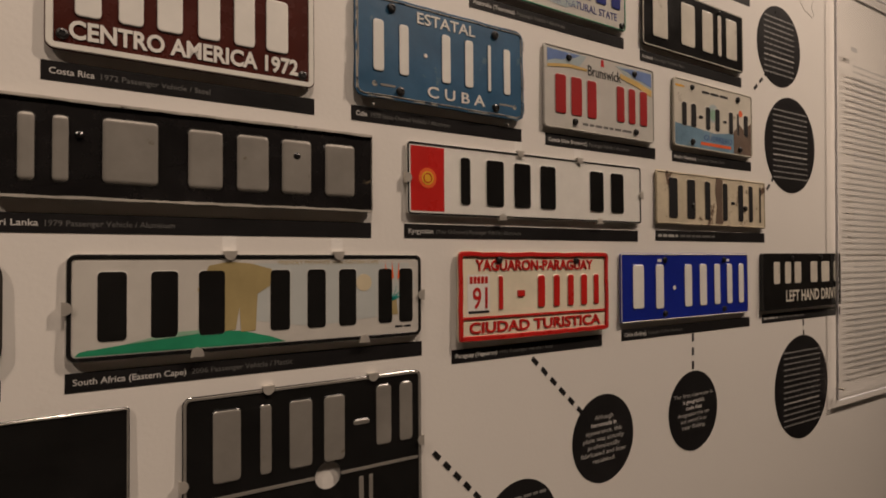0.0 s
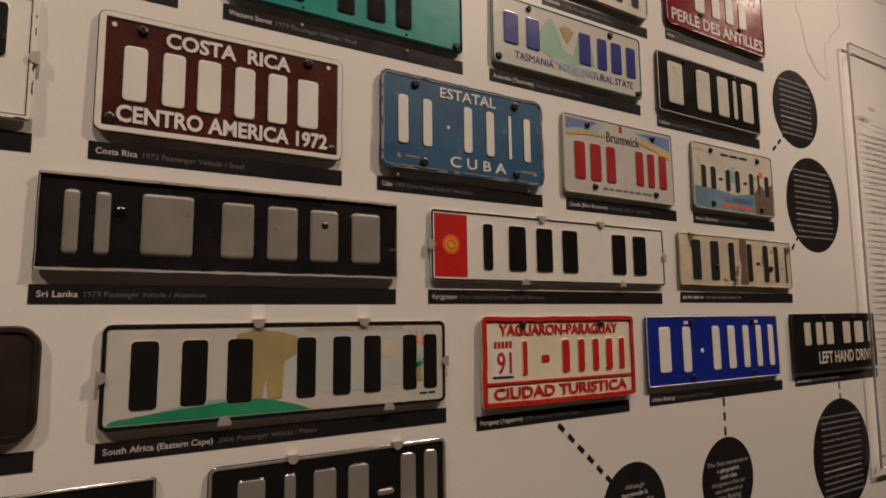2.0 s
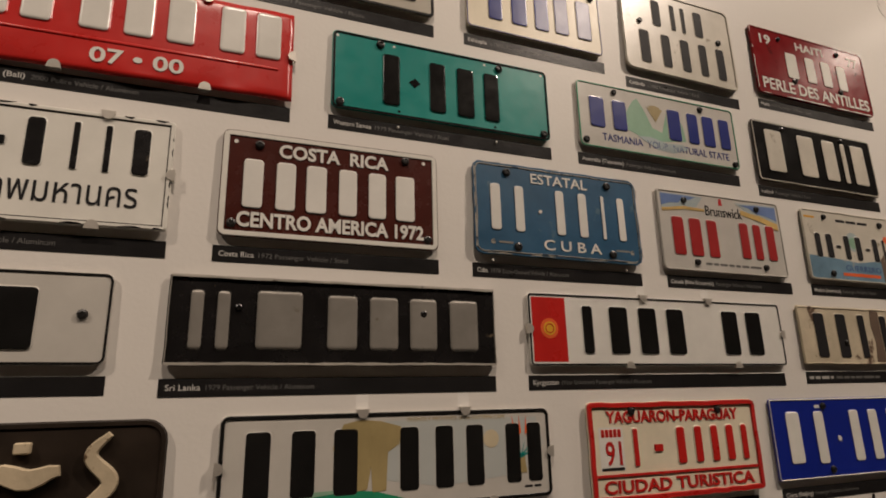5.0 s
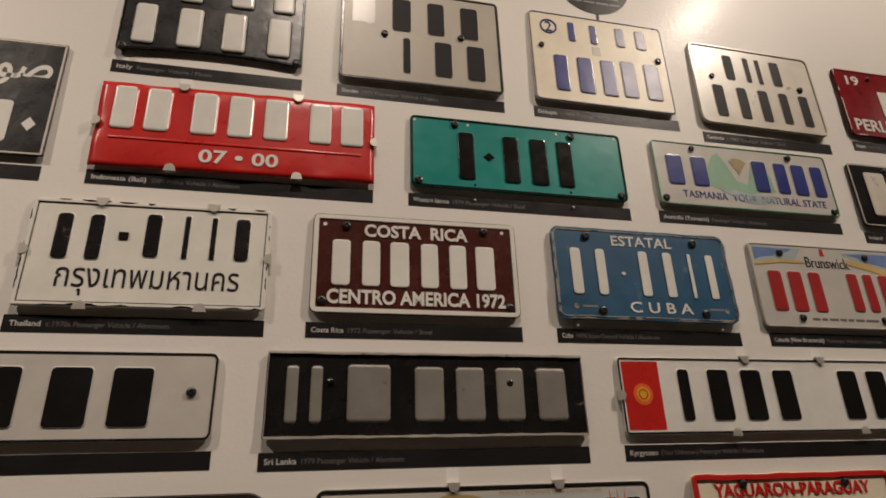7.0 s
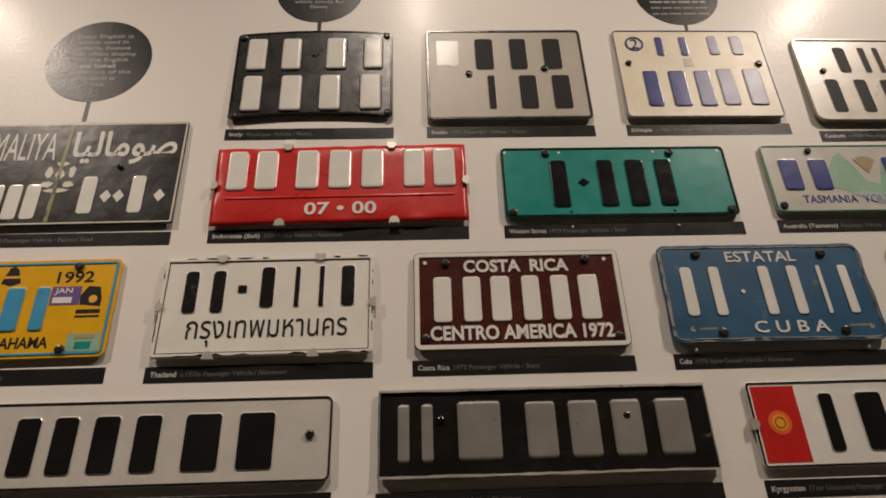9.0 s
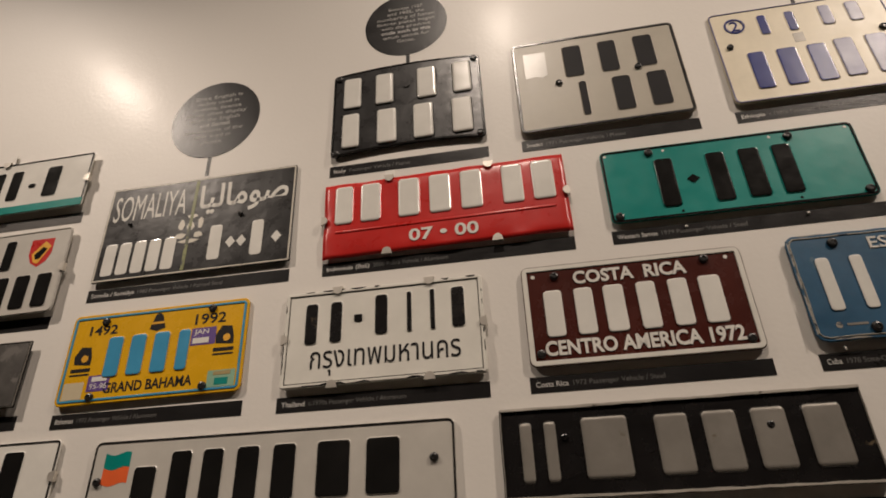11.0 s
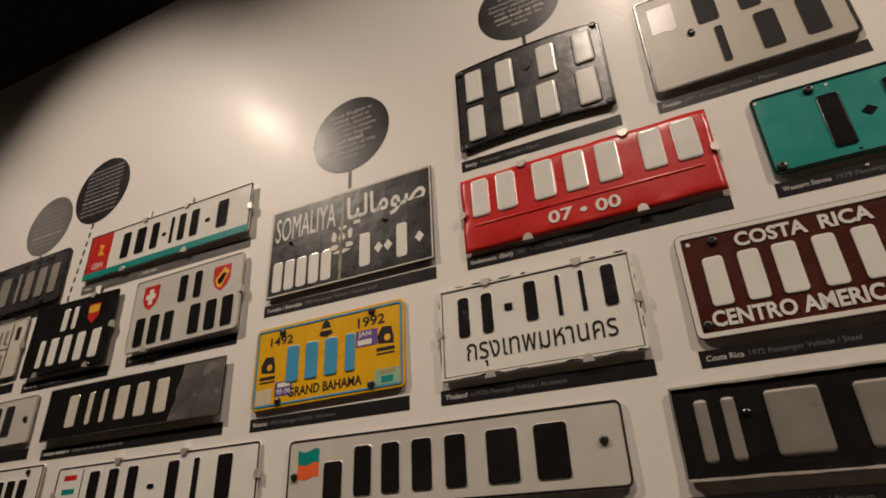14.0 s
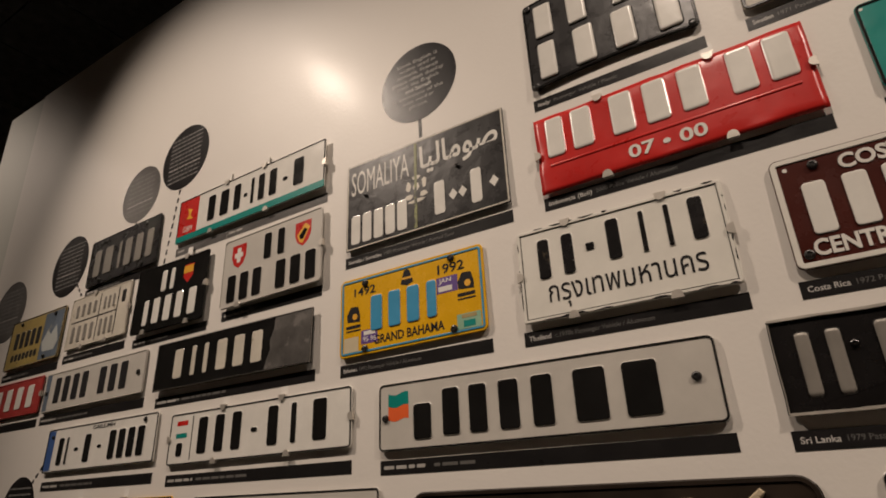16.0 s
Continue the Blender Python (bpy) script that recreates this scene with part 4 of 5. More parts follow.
p = Plate(1.226, 1.579, 0.290, 0.145, "weathered white plate with black characters and rust-brown corner", OLD_WHITE, OLD_WHITE, 0.003, 0.010, lean=-2, turn=0.3, jitter=0.0005)
p.blob("blue_foot", [(0.02, 0.66), (0.25, 0.68), (0.50, 0.72), (0.75, 0.66), (0.80, 0.97), (0.02, 0.97)], DULL_BLUE)
p.blob("brown_corner", [(0.74, 0.64), (0.82, 0.50), (0.88, 0.58), (0.98, 0.45), (0.98, 0.97), (0.74, 0.97)], RUST, -0.0003)
p.disc("emblem", 0.48, 0.42, 0.020, PALE_BLUE)
p.disc("emblem_field", 0.48, 0.44, 0.012, MINT, -0.0003)
p.disc("orange_spot", 0.84, 0.33, 0.0075, ORANGE)
p.box("orange_line", 0.32, 0.70, 0.875, 0.92, ORANGE, 0.0005, -0.0003)
p.box("orange_line", 0.03, 0.13, 0.10, 0.13, GOLD)
p.bars([(0.08, 0.17, 1), (0.185, 0.285, 1), (0.365, 0.455, 1), (0.48, 0.575, 1), (0.66, 0.75, 1), (0.78, 0.82, 1), (0.86, 0.955, 1)], 0.34, 0.68, PRINT_DARK, 0.0014, 0.6)
p.bars([(0.295, 0.35, 1), (0.60, 0.65, 1)], 0.49, 0.53, PRINT_DARK, 0.0014, 0.9)
p.text("GUERRERO", 0.36, 0.72, 0.765, 0.845, NAVY, 0.0005)
words_of_bars(p.root, p.X(0.34), p.X(0.68), p.Z(0.13), 0.0055, 0.0, PRINT_DARK, random.Random(5))
p.bolts((0.22, 0.10), (0.80, 0.12), (0.22, 0.90), (0.82, 0.90), r=0.0048)
caption(1.083, 1.374, 1.4765, "Mexico (Guerrero)", "Passenger Vehicle / Steel")

p = Plate(-1.007, 1.566, 0.476, 0.106, "long black plate with cream characters and a rubbed grey end", BLACK, SILVER, 0.0015, 0.002, lean=-2, turn=0.2, stand=0.006)
p.blob("rubbed_end", [(0.79, 0.03), (0.992, 0.03), (0.992, 0.97), (0.74, 0.97), (0.752, 0.80), (0.77, 0.62), (0.765, 0.45), (0.785, 0.25)], RUBBED)
p.bars([(0.13, 0.215, 1), (0.26, 0.30, 1), (0.345, 0.385, 1), (0.425, 0.515, 1), (0.535, 0.625, 1), (0.645, 0.735, 1)], 0.2, 0.80, OLD_WHITE, 0.0015, 0.72)
caption(-1.246, -0.768, 1.480)

p = Plate(-1.5165, 1.570, 0.444, 0.102, "long grey-white plate with thin black characters and a blue end band", GREY_WHITE, GREY_WHITE, 0.003, 0.006, lean=-2, turn=-0.3)
p.box("blue_band", 0.008, 0.055, 0.03, 0.97, SLATE_BLUE)
p.bars([(0.10, 0.48, 4)], 0.16, 0.80, PRINT_DARK, 0.0014, 0.66)
p.bars([(0.56, 0.86, 3)], 0.16, 0.80, PRINT_DARK, 0.0014, 0.66)
p.bolts((0.03, 0.5), (0.945, 0.5), r=0.0045)
caption(-1.745, -1.290, 1.488)

p = Plate(-1.993, 1.573, 0.470, 0.100, "rubbed red plate with pale raised characters", RUBBED_RED, RUBBED_RED, 0.003, 0.006, lean=-2)
p.bars([(0.06, 0.94, 7)], 0.2, 0.8, WHITE, 0.0014, 0.55)
p.clips((), (), (1,))
caption(-2.228, -1.762, 1.487)

# ---------------------------------------------------------------- fourth row
p = Plate(-0.357, 1.399, 0.523, 0.107, "long off-white plate with black raised characters and small flag", GREY_WHITE, BLACK, 0.0032, 0.010, lean=-2, turn=0.1)
wav = [(0.038 + 0.076 * k / 8, 0.022 * math.sin(2.0 * math.pi * k / 8 + 2.6)) for k in range(9)]
p.blob("flag_teal", [(x, 0.17 - dz) for x, dz in wav] + [(x, 0.355 - dz) for x, dz in reversed(wav)], TEAL)
p.blob("flag_orange", [(x, 0.36 - dz) for x, dz in wav] + [(x, 0.555 - dz) for x, dz in reversed(wav)], ORANGE)
p.bars([(0.125, 0.205, 1)], 0.36, 0.86, BLACK, 0.002, 0.8)
p.bars([(0.225, 0.305, 1), (0.315, 0.395, 1), (0.41, 0.495, 1), (0.51, 0.595, 1), (0.625, 0.745, 1), (0.755, 0.875, 1)], 0.19, 0.84, BLACK, 0.002, 0.72)
p.bolts((0.028, 0.52), (0.945, 0.46), r=0.006)
caption(-0.619, -0.0945, 1.312, share=0.33)

p = Plate(0.1815, 1.400, 0.437, 0.109, "black plate with dull silver raised characters and scuffed silver edges", BLACK_WORN, STEEL, 0.0014, 0.002, lean=-1.5, turn=0.1, jitter=0.0005, raised=0.002)
p.bars([(0.055, 0.095, 1), (0.125, 0.165, 1)], 0.17, 0.83, SILVER, 0.003, 0.85)
p.bars([(0.225, 0.375, 1)], 0.15, 0.82, SILVER, 0.003, 0.86)
p.bars([(0.43, 0.54, 1), (0.56, 0.67, 1), (0.69, 0.80, 1), (0.825, 0.945, 1)], 0.17, 0.82, SILVER, 0.003, 0.82)
for z, sz in ((p.h / 2, 1), (-p.h / 2, -1)):
    rng = random.Random(12 + sz)
    lip = [(p.X(0.004 + 0.992 * k / 30), z + sz * rng.uniform(-0.0002, 0.0007)) for k in range(31)]
    low = [(x, z - sz * (0.0026 + rng.uniform(-0.0005, 0.0007))) for x, _ in lip]
    part("folded_lip", loft([(lip + low[::-1], 0.0010), (lip + low[::-1], -0.0032)]), LIP, p.root, "dull silver folded edge")
p.bolts((0.185, 0.35), (0.745, 0.36), r=0.0038, material=BLACK_WORN)
caption(-0.0396, 0.4001, 1.3085, "Sri Lanka", "1979 Passenger Vehicle / Aluminum")

p = Plate(0.718, 1.399, 0.524, 0.111, "long white plate with black raised characters and red emblem band", WHITE, BLACK, 0.0032, 0.007, lean=-2)
p.box("red_band", 0.012, 0.125, 0.06, 0.94, RED)
p.disc("sun_glow", 0.068, 0.49, 0.0155, ORANGE, -0.0003)
p.disc("sun_disc", 0.068, 0.49, 0.0105, GOLD, -0.0006)
o = ellipse(p.X(0.068), p.Z(0.49), 0.0075, 0.0075)
part("sun_ring", loft([(o, -0.0008), (o, -0.0013), (shrink(o, 0.0014), -0.0013), (shrink(o, 0.0014), -0.0008)], False, False), RED, p.root)
p.bars([(0.175, 0.225, 1), (0.265, 0.36, 1), (0.375, 0.47, 1), (0.485, 0.58, 1), (0.715, 0.81, 1), (0.82, 0.915, 1)], 0.16, 0.83, BLACK, 0.002, 0.72)
p.clips((0.415, 0.68), (0.34, 0.775), (-1, 1))
caption(0.4537, 0.976, 1.3090, "Kyrgyzstan", "(Year Unknown) Passenger Vehicle / Aluminum")

p = Plate(1.225, 1.3995, 0.398, 0.109, "rusted cream plate with dark worn characters and a brown stain", RUSTY, RUSTY, 0.003, 0.005, lean=-2, turn=0.2, jitter=0.0008)
p.bars([(0.07, 0.20, 1), (0.22, 0.35, 1), (0.385, 0.475, 1), (0.55, 0.635, 1), (0.70, 0.79, 1), (0.81, 0.885, 1), (0.93, 0.96, 1)], 0.12, 0.88, PRINT_DARK, 0.0014, 0.55)
p.bars([(0.65, 0.69, 1)], 0.48, 0.54, PRINT_DARK, 0.0014, 0.9)
p.blob("rust_stain", [(0.51, 0.03), (0.57, 0.05), (0.585, 0.35), (0.565, 0.60), (0.60, 0.82), (0.56, 0.96), (0.50, 0.95), (0.515, 0.60), (0.50, 0.30)], RUST, -0.0002)
p.bolts((0.30, 0.62), (0.79, 0.60), r=0.0045)
caption(1.030, 1.4297, 1.3115)

p = Plate(-0.924, 1.409, 0.495, 0.103, "white plate with black characters, black rim and a small tricolour patch", WHITE, BLACK, 0.003, 0.008, lean=-2, turn=-0.2)
p.box("flag_red", 0.045, 0.115, 0.16, 0.25, RED)
p.box("flag_green", 0.045, 0.115, 0.40, 0.49, TEAL)
p.bars([(0.05, 0.10, 1)], 0.58, 0.84, BLACK, 0.001, 0.8)
p.box("rule", 0.145, 0.15, 0.08, 0.92, BLACK)
p.bars([(0.17, 0.265, 1), (0.275, 0.365, 1), (0.375, 0.465, 1), (0.575, 0.665, 1), (0.705, 0.75, 1), (0.80, 0.91, 1)], 0.14, 0.82, BLACK, 0.0016, 0.6)
p.bars([(0.50, 0.54, 1)], 0.47, 0.55, BLACK, 0.0016, 0.9)
p.clips((0.33, 0.66), (0.3, 0.7), (-1, 1))
caption(-1.174, -0.679, 1.3175)

p = Plate(-1.445, 1.420, 0.452, 0.104, "white plate with black characters and a blue end band", WHITE, BLACK, 0.003, 0.006, lean=-2, turn=-0.2)
p.box("blue_band", 0.01, 0.075, 0.05, 0.95, BAND_BLUE)
p.text("GAILLIMH", 0.44, 0.64, 0.065, 0.155, PRINT_DARK, 0.0006, 0.02)
p.bars([(0.12, 0.19, 1), (0.205, 0.235, 1), (0.375, 0.455, 1), (0.60, 0.92, 4)], 0.24, 0.84, BLACK, 0.0016, 0.72)
p.bars([(0.29, 0.335, 1), (0.505, 0.55, 1)], 0.50, 0.57, BLACK, 0.0016, 0.9)
p.bolts((0.06, 0.2), (0.90, 0.12), r=0.004)
caption(-1.672, -1.222, 1.326)

# ---------------------------------------------------------------- fifth row
p = Plate(0.256, 1.225, 0.450, 0.121, "pale plate with black characters over a printed green hill", GREY_WHITE, BLACK, 0.0052, 0.011, lean=-2, turn=0.2)
p.blob("sky_print", [(0.45, 0.10), (0.95, 0.10), (0.975, 0.40), (0.90, 0.72), (0.62, 0.80), (0.45, 0.70)], HAZE, 0.0001)
p.blob("hill", [(0.02, 0.94), (0.03, 0.90), (0.12, 0.86), (0.22, 0.79), (0.32, 0.77), (0.42, 0.80), (0.50, 0.88), (0.54, 0.94)], GREEN, -0.0001)
p.blob("pale_hill", [(0.12, 0.86), (0.24, 0.77), (0.36, 0.76), (0.30, 0.80)], MINT, -0.0003)
p.blob("khaki_shape", [(0.30, 0.36), (0.33, 0.12), (0.38, 0.08), (0.44, 0.10), (0.50, 0.16), (0.495, 0.34), (0.46, 0.42), (0.455, 0.80), (0.415, 0.81), (0.41, 0.55), (0.40, 0.78), (0.345, 0.80), (0.335, 0.55)], KHAKI, -0.0002)
p.disc("sun", 0.79, 0.33, 0.012, SUN, -0.0003)
for k in range(3):
    p.blob("flame_leaf", [(0.868 + 0.02 * k, 0.30), (0.864 + 0.025 * k, 0.08), (0.876 + 0.02 * k, 0.28)], ORANGE, -0.0003)
for k in range(7):
    a = radians(20 + 25 * k)
    p.blob("green_leaf", [(0.89, 0.53), (0.89 + 0.05 * math.cos(a), 0.53 - 0.17 * math.sin(a)), (0.893, 0.56)], TEAL, -0.0003)
p.blob("stalk", [(0.88, 0.54), (0.905, 0.54), (0.91, 0.72), (0.875, 0.72)], KHAKI, -0.0003)
p.bars([(0.055, 0.145, 1), (0.175, 0.265, 1), (0.29, 0.385, 1), (0.485, 0.565, 1), (0.595, 0.675, 1), (0.695, 0.775, 1), (0.83, 0.90, 1), (0.905, 0.975, 1)], 0.17, 0.82, BLACK, 0.0007, 0.72)
p.text("FRIENDLY PROVINCE of the EASTERN CAPE", 0.52, 0.84, 0.07, 0.115, KHAKI, 0.0004)
words_of_bars(p.root, p.X(0.045), p.X(0.115), p.Z(0.90), 0.003, 0.0, PRINT_DARK, random.Random(8))
words_of_bars(p.root, p.X(0.90), p.X(0.965), p.Z(0.87), 0.003, 0.0, PRINT_DARK, random.Random(9))
p.clips((0.385, 0.705), (0.30, 0.79), (-1, 1))
caption(0.031, 0.484, 1.1325, "South Africa (Eastern Cape)", "2006 Passenger Vehicle / Plastic")

p = Plate(0.714, 1.217, 0.338, 0.144, "hand-painted cream plate with uneven red words and thick red rim", CREAM, RED, 0.008, 0.008, lean=-2, turn=0.3, jitter=0.0009, raised=0.003, stand=0.002)
p.text("YAGUARON-PARAGUAY", 0.10, 0.88, 0.095, 0.22, RED, 0.0016, 0.02)
p.box("sticker", 0.055, 0.185, 0.26, 0.69, WHITE)
p.box("sticker_foot", 0.06, 0.18, 0.66, 0.685, GREY_BLACK, 0.0003, -0.0003)
p.bars([(0.065, 0.175, 5)], 0.28, 0.36, RED, 0.0008, 0.7)
p.text("91", 0.085, 0.17, 0.40, 0.64, RED, 0.0012, 0.01)
p.bars([(0.225, 0.275, 1), (0.465, 0.555, 1), (0.575, 0.655, 1), (0.675, 0.755, 1), (0.77, 0.855, 1), (0.87, 0.94, 1)], 0.28, 0.66, RED, 0.0022, 0.55)
p.box("dash", 0.355, 0.40, 0.45, 0.52, RED, depth=0.002)
p.box("red_line", 0.03, 0.97, 0.725, 0.75, RED, depth=0.002)
p.text("CIUDAD TURISTICA", 0.065, 0.935, 0.785, 0.91, RED, 0.0016, 0.02)
p.bolts((0.24, 0.10), (0.755, 0.11), r=0.0055)
caption(0.538, 0.874, 1.1135, "Paraguay (Yaguaron)", "1991 Passenger Vehicle / Steel")

p = Plate(1.136, 1.218, 0.431, 0.135, "deep blue plate with white characters and a thin white rim", ROYAL, WHITE, 0.0022, 0.006, lean=-2, turn=0.2)
p.bars([(0.055, 0.18, 1)], 0.17, 0.80, WHITE, 0.0016, 0.6)
p.bars([(0.215, 0.32, 1), (0.43, 0.535, 1), (0.55, 0.655, 1), (0.675, 0.765, 1), (0.785, 0.87, 1), (0.89, 0.975, 1)], 0.17, 0.82, WHITE, 0.0016, 0.54)
p.disc("dot", 0.375, 0.52, 0.0045, WHITE, depth=0.0014)
p.bolts((0.305, 0.10), (0.78, 0.10), (0.305, 0.90), (0.78, 0.90), r=0.0062)
p.box("slot", 0.255, 0.285, 0.085, 0.125, WHITE)
p.box("slot", 0.80, 0.83, 0.085, 0.125, WHITE)
caption(0.928, 1.365, 1.1175, "China (Beijing)", "Passenger Vehicle / Aluminum")

p = Plate(1.600, 1.2175, 0.379, 0.136, "thick black plate with hand-lettered cream characters", BLACK, None, r=0.004, lean=-1, flange=0.009, stand=0.004)
p.bars([(0.10, 0.20, 1), (0.235, 0.335, 1), (0.35, 0.465, 1), (0.555, 0.68, 1), (0.70, 0.85, 1), (0.88, 0.945, 1)], 0.15, 0.54, OLD_WHITE, 0.0008, 0.74)
p.text("LEFT HAND DRIVE", 0.26, 0.93, 0.66, 0.87, OLD_WHITE, 0.0006, 0.02)
p.bolts((0.34, 0.08), (0.72, 0.08), r=0.004)
caption(1.4175, 1.805, 1.1195)

p = Plate(-0.291, 1.225, 0.535, 0.121, "glossy dark brown plate with raised bone-coloured carved pieces", LEATHER, LEATHER, 0.006, 0.024, lean=-2, raised=0.002)
def ribbon(pts, width):
    """A tapering carved ribbon along a bent line."""
    left, right = [], []
    for i, (x, z) in enumerate(pts):
        (ax, az), (bx, bz) = pts[max(0, i - 1)], pts[min(len(pts) - 1, i + 1)]
        s = math.hypot(bx - ax, bz - az)
        nx, nz = -(bz - az) / s, (bx - ax) / s
        w = width * (0.35 + 0.65 * math.sin(math.pi * (i + 0.6) / (len(pts) + 0.2)))
        left.append((x + nx * w, z + nz * w))
        right.append((x - nx * w, z - nz * w))
    return right + left[::-1]
bend = [(0.203 - 0.0105 * math.cos(3.3 * math.pi * (k / 28 - 0.22)) + 0.030 * max(0.0, k / 28 - 0.74) * 3.0, 0.046 - 0.084 * min(1.0, k / 24)) for k in range(29)]
for o in (ribbon(bend, 0.0085),
          ribbon([(0.095 + 0.07 * k / 8, 0.006 + 0.004 * math.sin(k)) for k in range(9)], 0.011),
          ribbon([(0.09 + 0.075 * k / 8, -0.034 - 0.004 * math.sin(k * 0.7)) for k in range(9)], 0.006),
          outline(0.016, 0.012, 0.002, 0.128, 0.034, n=2)):
    part("carved_piece", loft([(o, 0.0002), (o, -0.005), (shrink(o, 0.0015), -0.0075)]), BONE, p.root)
caption(-0.558, -0.025, 1.132, share=0.4)

p = Plate(-1.386, 1.246, 0.497, 0.108, "yellow plate with black characters and a dark rim", YELLOW, GREY_BLACK, 0.003, 0.008, lean=-2)
p.bars([(0.10, 0.90, 7)], 0.22, 0.82, BLACK, 0.0014, 0.6)
p.clips((0.3, 0.66), (), ())
caption(-1.634, -1.137, 1.158)
p = Plate(-0.8465, 1.242, 0.455, 0.108, "off-white plate with black characters and black rim", GREY_WHITE, BLACK, 0.003, 0.008, lean=-2)
p.bars([(0.10, 0.90, 7)], 0.22, 0.82, BLACK, 0.0014, 0.6)
caption(-1.074, -0.619, 1.155)

# ---------------------------------------------------------------- lowest row
p = Plate(0.315, 1.007, 0.331, 0.210, "tall black plate with grey raised characters and round hole", BLACK, SILVER, 0.004, 0.010, lean=-2, hole=(0.555, 0.61, 0.0185))
p.bars([(0.085, 0.225, 1), (0.27, 0.33, 1), (0.375, 0.505, 1), (0.52, 0.645, 1)], 0.10, 0.52, SILVER, 0.0018, 0.72)
p.bars([(0.665, 0.745, 1)], 0.285, 0.315, SILVER, 0.0018, 0.95)
p.bars([(0.76, 0.86, 1), (0.875, 0.965, 1)], 0.075, 0.475, SILVER, 0.0018, 0.72)
for x0, x1 in ((0.02, 0.498), (0.612, 0.98)):
    p.box("dividing_line", x0, x1, 0.60, 0.62, SILVER, depth=0.0012)
p.bars([(0.685, 0.72, 1), (0.735, 0.76, 1)], 0.66, 0.95, SILVER, 0.001, 0.6)
p.clips((0.31, 0.76), (), (-1, 1))
p = Plate(-0.0735, 0.998, 0.335, 0.225, "tall black plate with thin silver edge and pale raised characters", BLACK, SILVER, 0.0022, 0.004, lean=-2)
p.bars([(0.10, 0.84, 4)], 0.53, 0.92, OLD_WHITE, 0.0018, 0.66)
p.clips((0.40,), (), (1,))

# ---------------------------------------------------------------- round notes
bubble(1.500, 1.791, 0.099, count=11, dashes=((1.389, 1.672), (1.448, 1.722), 3, 0.007))
bubble(1.551, 1.554, 0.119, count=13, dashes=((1.441, 1.438), (1.476, 1.474), 2, 0.007))
bubble(0.879, 0.941, 0.082, ["Although", "homemade in", "appearance, this", "plate was actually", "professionally", "fabricated and later", "repainted."], (1,), dashes=((0.703, 1.107), (0.823, 0.995), 6, 0.0085), label="round black note with white print about a homemade plate", size=0.0082)
bubble(1.153, 0.953, 0.084, ["The first character is", "a geographic", "code that", "designates the car", "was owned in or", "near Beijing."], (1, 2), dashes=((1.151, 1.116), (1.151, 1.040), 3, 0.007), label="round black note with white print about a city code", size=0.0082)
bubble(1.602, 0.949, 0.130, count=14, dashes=((1.608, 1.118), (1.610, 1.075), 2, 0.006))
bubble(0.678, 0.823, 0.082, count=7, dashes=((0.505, 0.982), (0.612, 0.872), 6, 0.0085))
bubble(-0.522, 2.030, 0.088, ["Since English is", "widely used in", "Somalia, license", "plates often display", "both the English", "and Somali", "translations of the", "same word or", "phrase."], (5,), stem=(-0.520, 1.902, 0.007), label="round grey-black glossy note about two languages on plates", size=0.0082)
bubble(-0.155, 2.195, 0.080, ["Between 1927", "and 1985, the", "numbering of Italian", "license plates began", "with the province", "code such as this", "which stands for", "Genoa."], (5,), stem=(-0.152, 2.088, 0.007), label="round grey-black glossy note about a province code", size=0.0076)
bubble(0.510, 2.184, 0.079, count=8, stem=(0.513, 2.092, 0.006))
bubble(-1.259, 2.126, 0.094, count=11, dashes=((-1.262, 2.030), (-1.288, 1.832), 9, 0.006))
bubble(-1.440, 2.073, 0.084, count=9, label="round grey vinyl note with pale print", disc_mat=VINYL_GREY, stem=(-1.442, 1.982, 0.005))
bubble(-1.752, 1.936, 0.093, count=11, dashes=((-1.690, 1.866), (-1.655, 1.826), 3, 0.006))
bubble(-2.075, 1.860, 0.098, count=11, label="round grey vinyl note with pale print", disc_mat=VINYL_GREY)
bubble(-1.770, 1.285, 0.080, count=8, dashes=((-1.682, 1.385), (-1.722, 1.345), 3, 0.007))

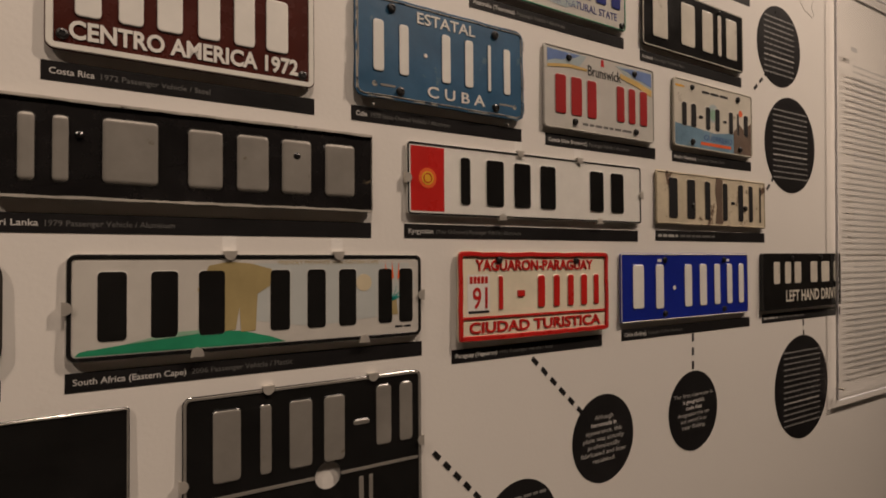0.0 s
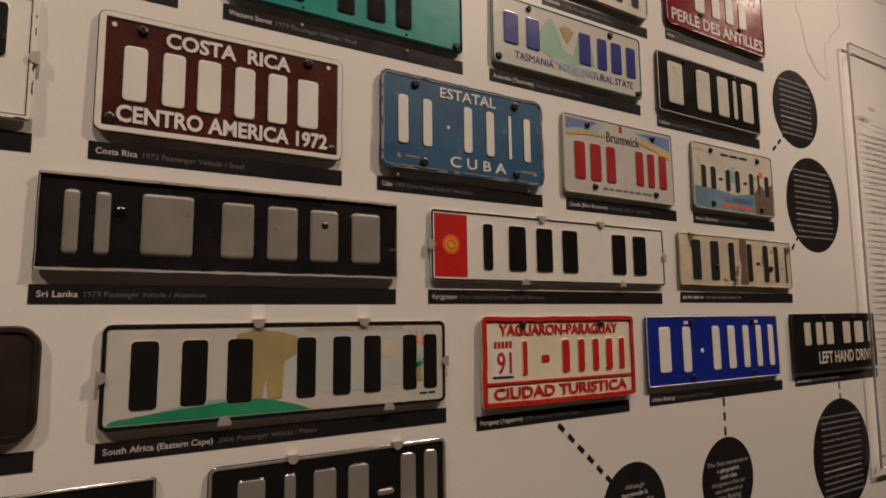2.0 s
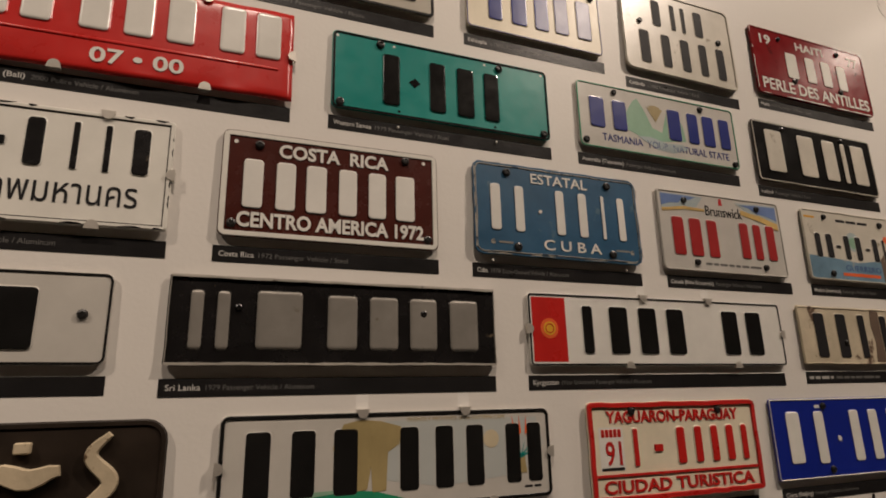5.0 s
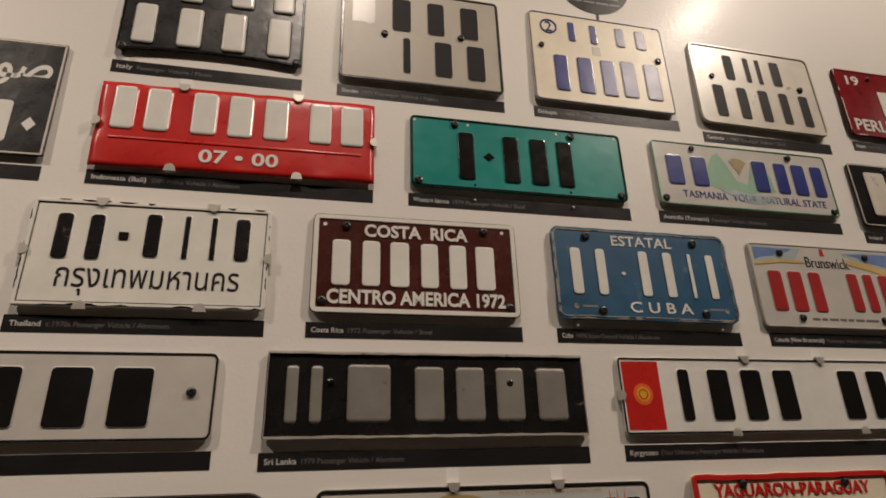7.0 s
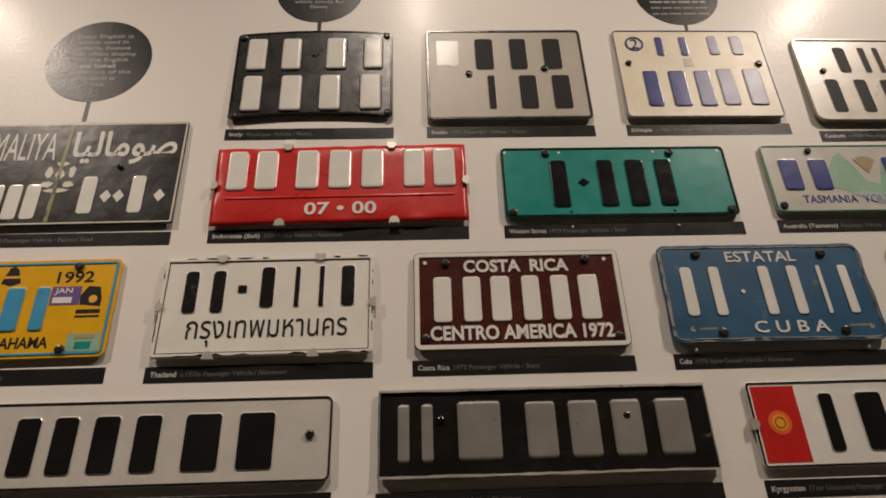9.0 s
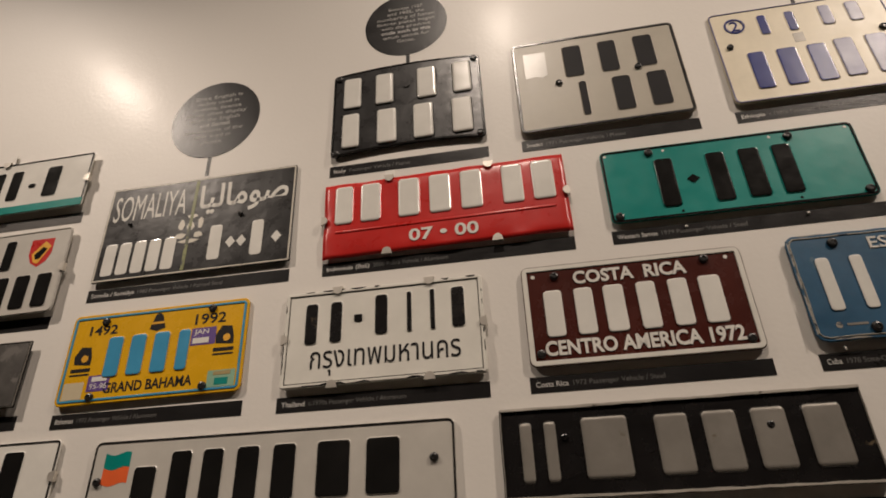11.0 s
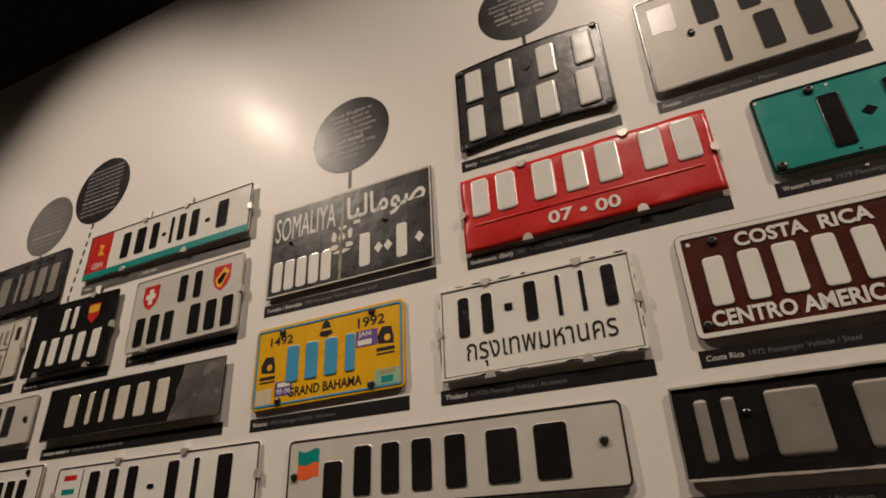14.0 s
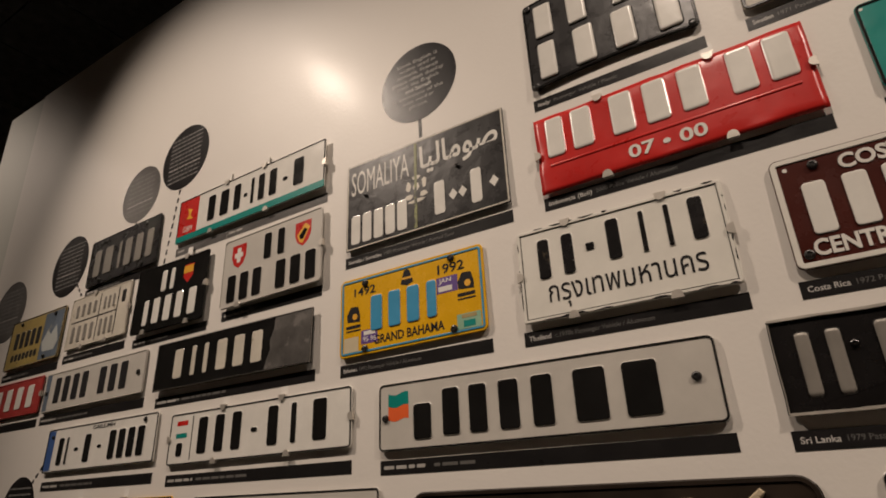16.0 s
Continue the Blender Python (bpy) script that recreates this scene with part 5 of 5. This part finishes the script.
# ---------------------------------------------------------------- acrylic text panel
panel = new("text_panel")
panel.matrix_world = pose(2.285, -0.009, 1.457)
tagged(panel, "clear acrylic wall panel with lines of small grey print", "sign")
o = outline(1.06, 1.127, 0.004, n=2)
sheet = part("acrylic_sheet", loft([(o, -0.003), (o, -0.0031)], back=False), ACRYLIC, panel)
part("cut_edge", loft([(shrink(o, -0.0003), 0.003), (shrink(o, -0.0003), -0.0032), (shrink(o, 0.0012), -0.0032), (shrink(o, 0.0012), 0.003)], False, False), ACRYLIC_EDGE, panel)
sheet.visible_shadow = False
rng = random.Random(21)
z, row = 0.343, 0
while z > -0.49:
    words_of_bars(panel, -0.440, -0.440 + rng.uniform(0.52, 0.60), z, 0.0048, -0.0032, TEXT_GREY, rng)
    row += 1
    z -= 0.0315 if row in (14, 31) else 0.0163
heading = outline(0.036, 0.013, 0.001, -0.432, 0.388, n=1)
part("heading", loft([(heading, -0.0032), (heading, -0.0034)]), TEXT_GREY, panel)
for x in (-0.502, 0.502):
    for z in (-0.535, 0.535):
        spun("standoff", [(0.0035, -0.0148), (0.0035, 0.003), (0.0052, 0.003), (0.0052, 0.0040), (0.0036, 0.0046)], x, 0.0, z, STEEL, panel)

# ---------------------------------------------------------------- faint map drawn on the wall
def pencil(points, seed, wobble):
    rng = random.Random(seed)
    cu = bpy.data.curves.new("map_outline", "CURVE")
    cu.dimensions, cu.bevel_depth, cu.bevel_resolution = "3D", 0.0009, 0
    fine = []
    for (ax, az), (bx, bz) in zip(points, points[1:]):
        for i in range(12):
            f = i / 12
            s = 60.0 * (ax + f * (bx - ax)) + seed * 9
            dx = wobble * 3.5 * noise.noise((s * 0.6, (az + (bz - az) * f) * 38, seed))
            fine.append((ax + (bx - ax) * f + dx + rng.uniform(-wobble, wobble) * 0.5, WALL_Y, az + (bz - az) * f + rng.uniform(-wobble, wobble)))
    sp = cu.splines.new("POLY")
    sp.points.add(len(fine) - 1)
    for q, v in zip(sp.points, fine):
        q.co = (*v, 1)
    ob = bpy.data.objects.new("map_outline", cu)
    me = bpy.data.meshes.new_from_object(ob)
    bpy.data.objects.remove(ob)
    me.materials.clear()
    me.materials.append(PENCIL)
    return tagged(new("map_outline", me), "faint grey coastline drawn on the wall", "wall drawing", "faint map lines")


pencil([(1.47, 2.30), (1.50, 2.20), (1.53, 2.12), (1.55, 2.03), (1.57, 1.97), (1.62, 1.915), (1.665, 1.90)], 1, 0.0055)
pencil([(1.80, 2.33), (1.79, 2.22), (1.76, 2.14), (1.74, 2.06), (1.69, 2.02), (1.66, 1.96), (1.665, 1.90)], 2, 0.0055)
pencil([(1.90, 2.32), (1.93, 2.24), (1.99, 2.20), (2.06, 2.22)], 3, 0.007)
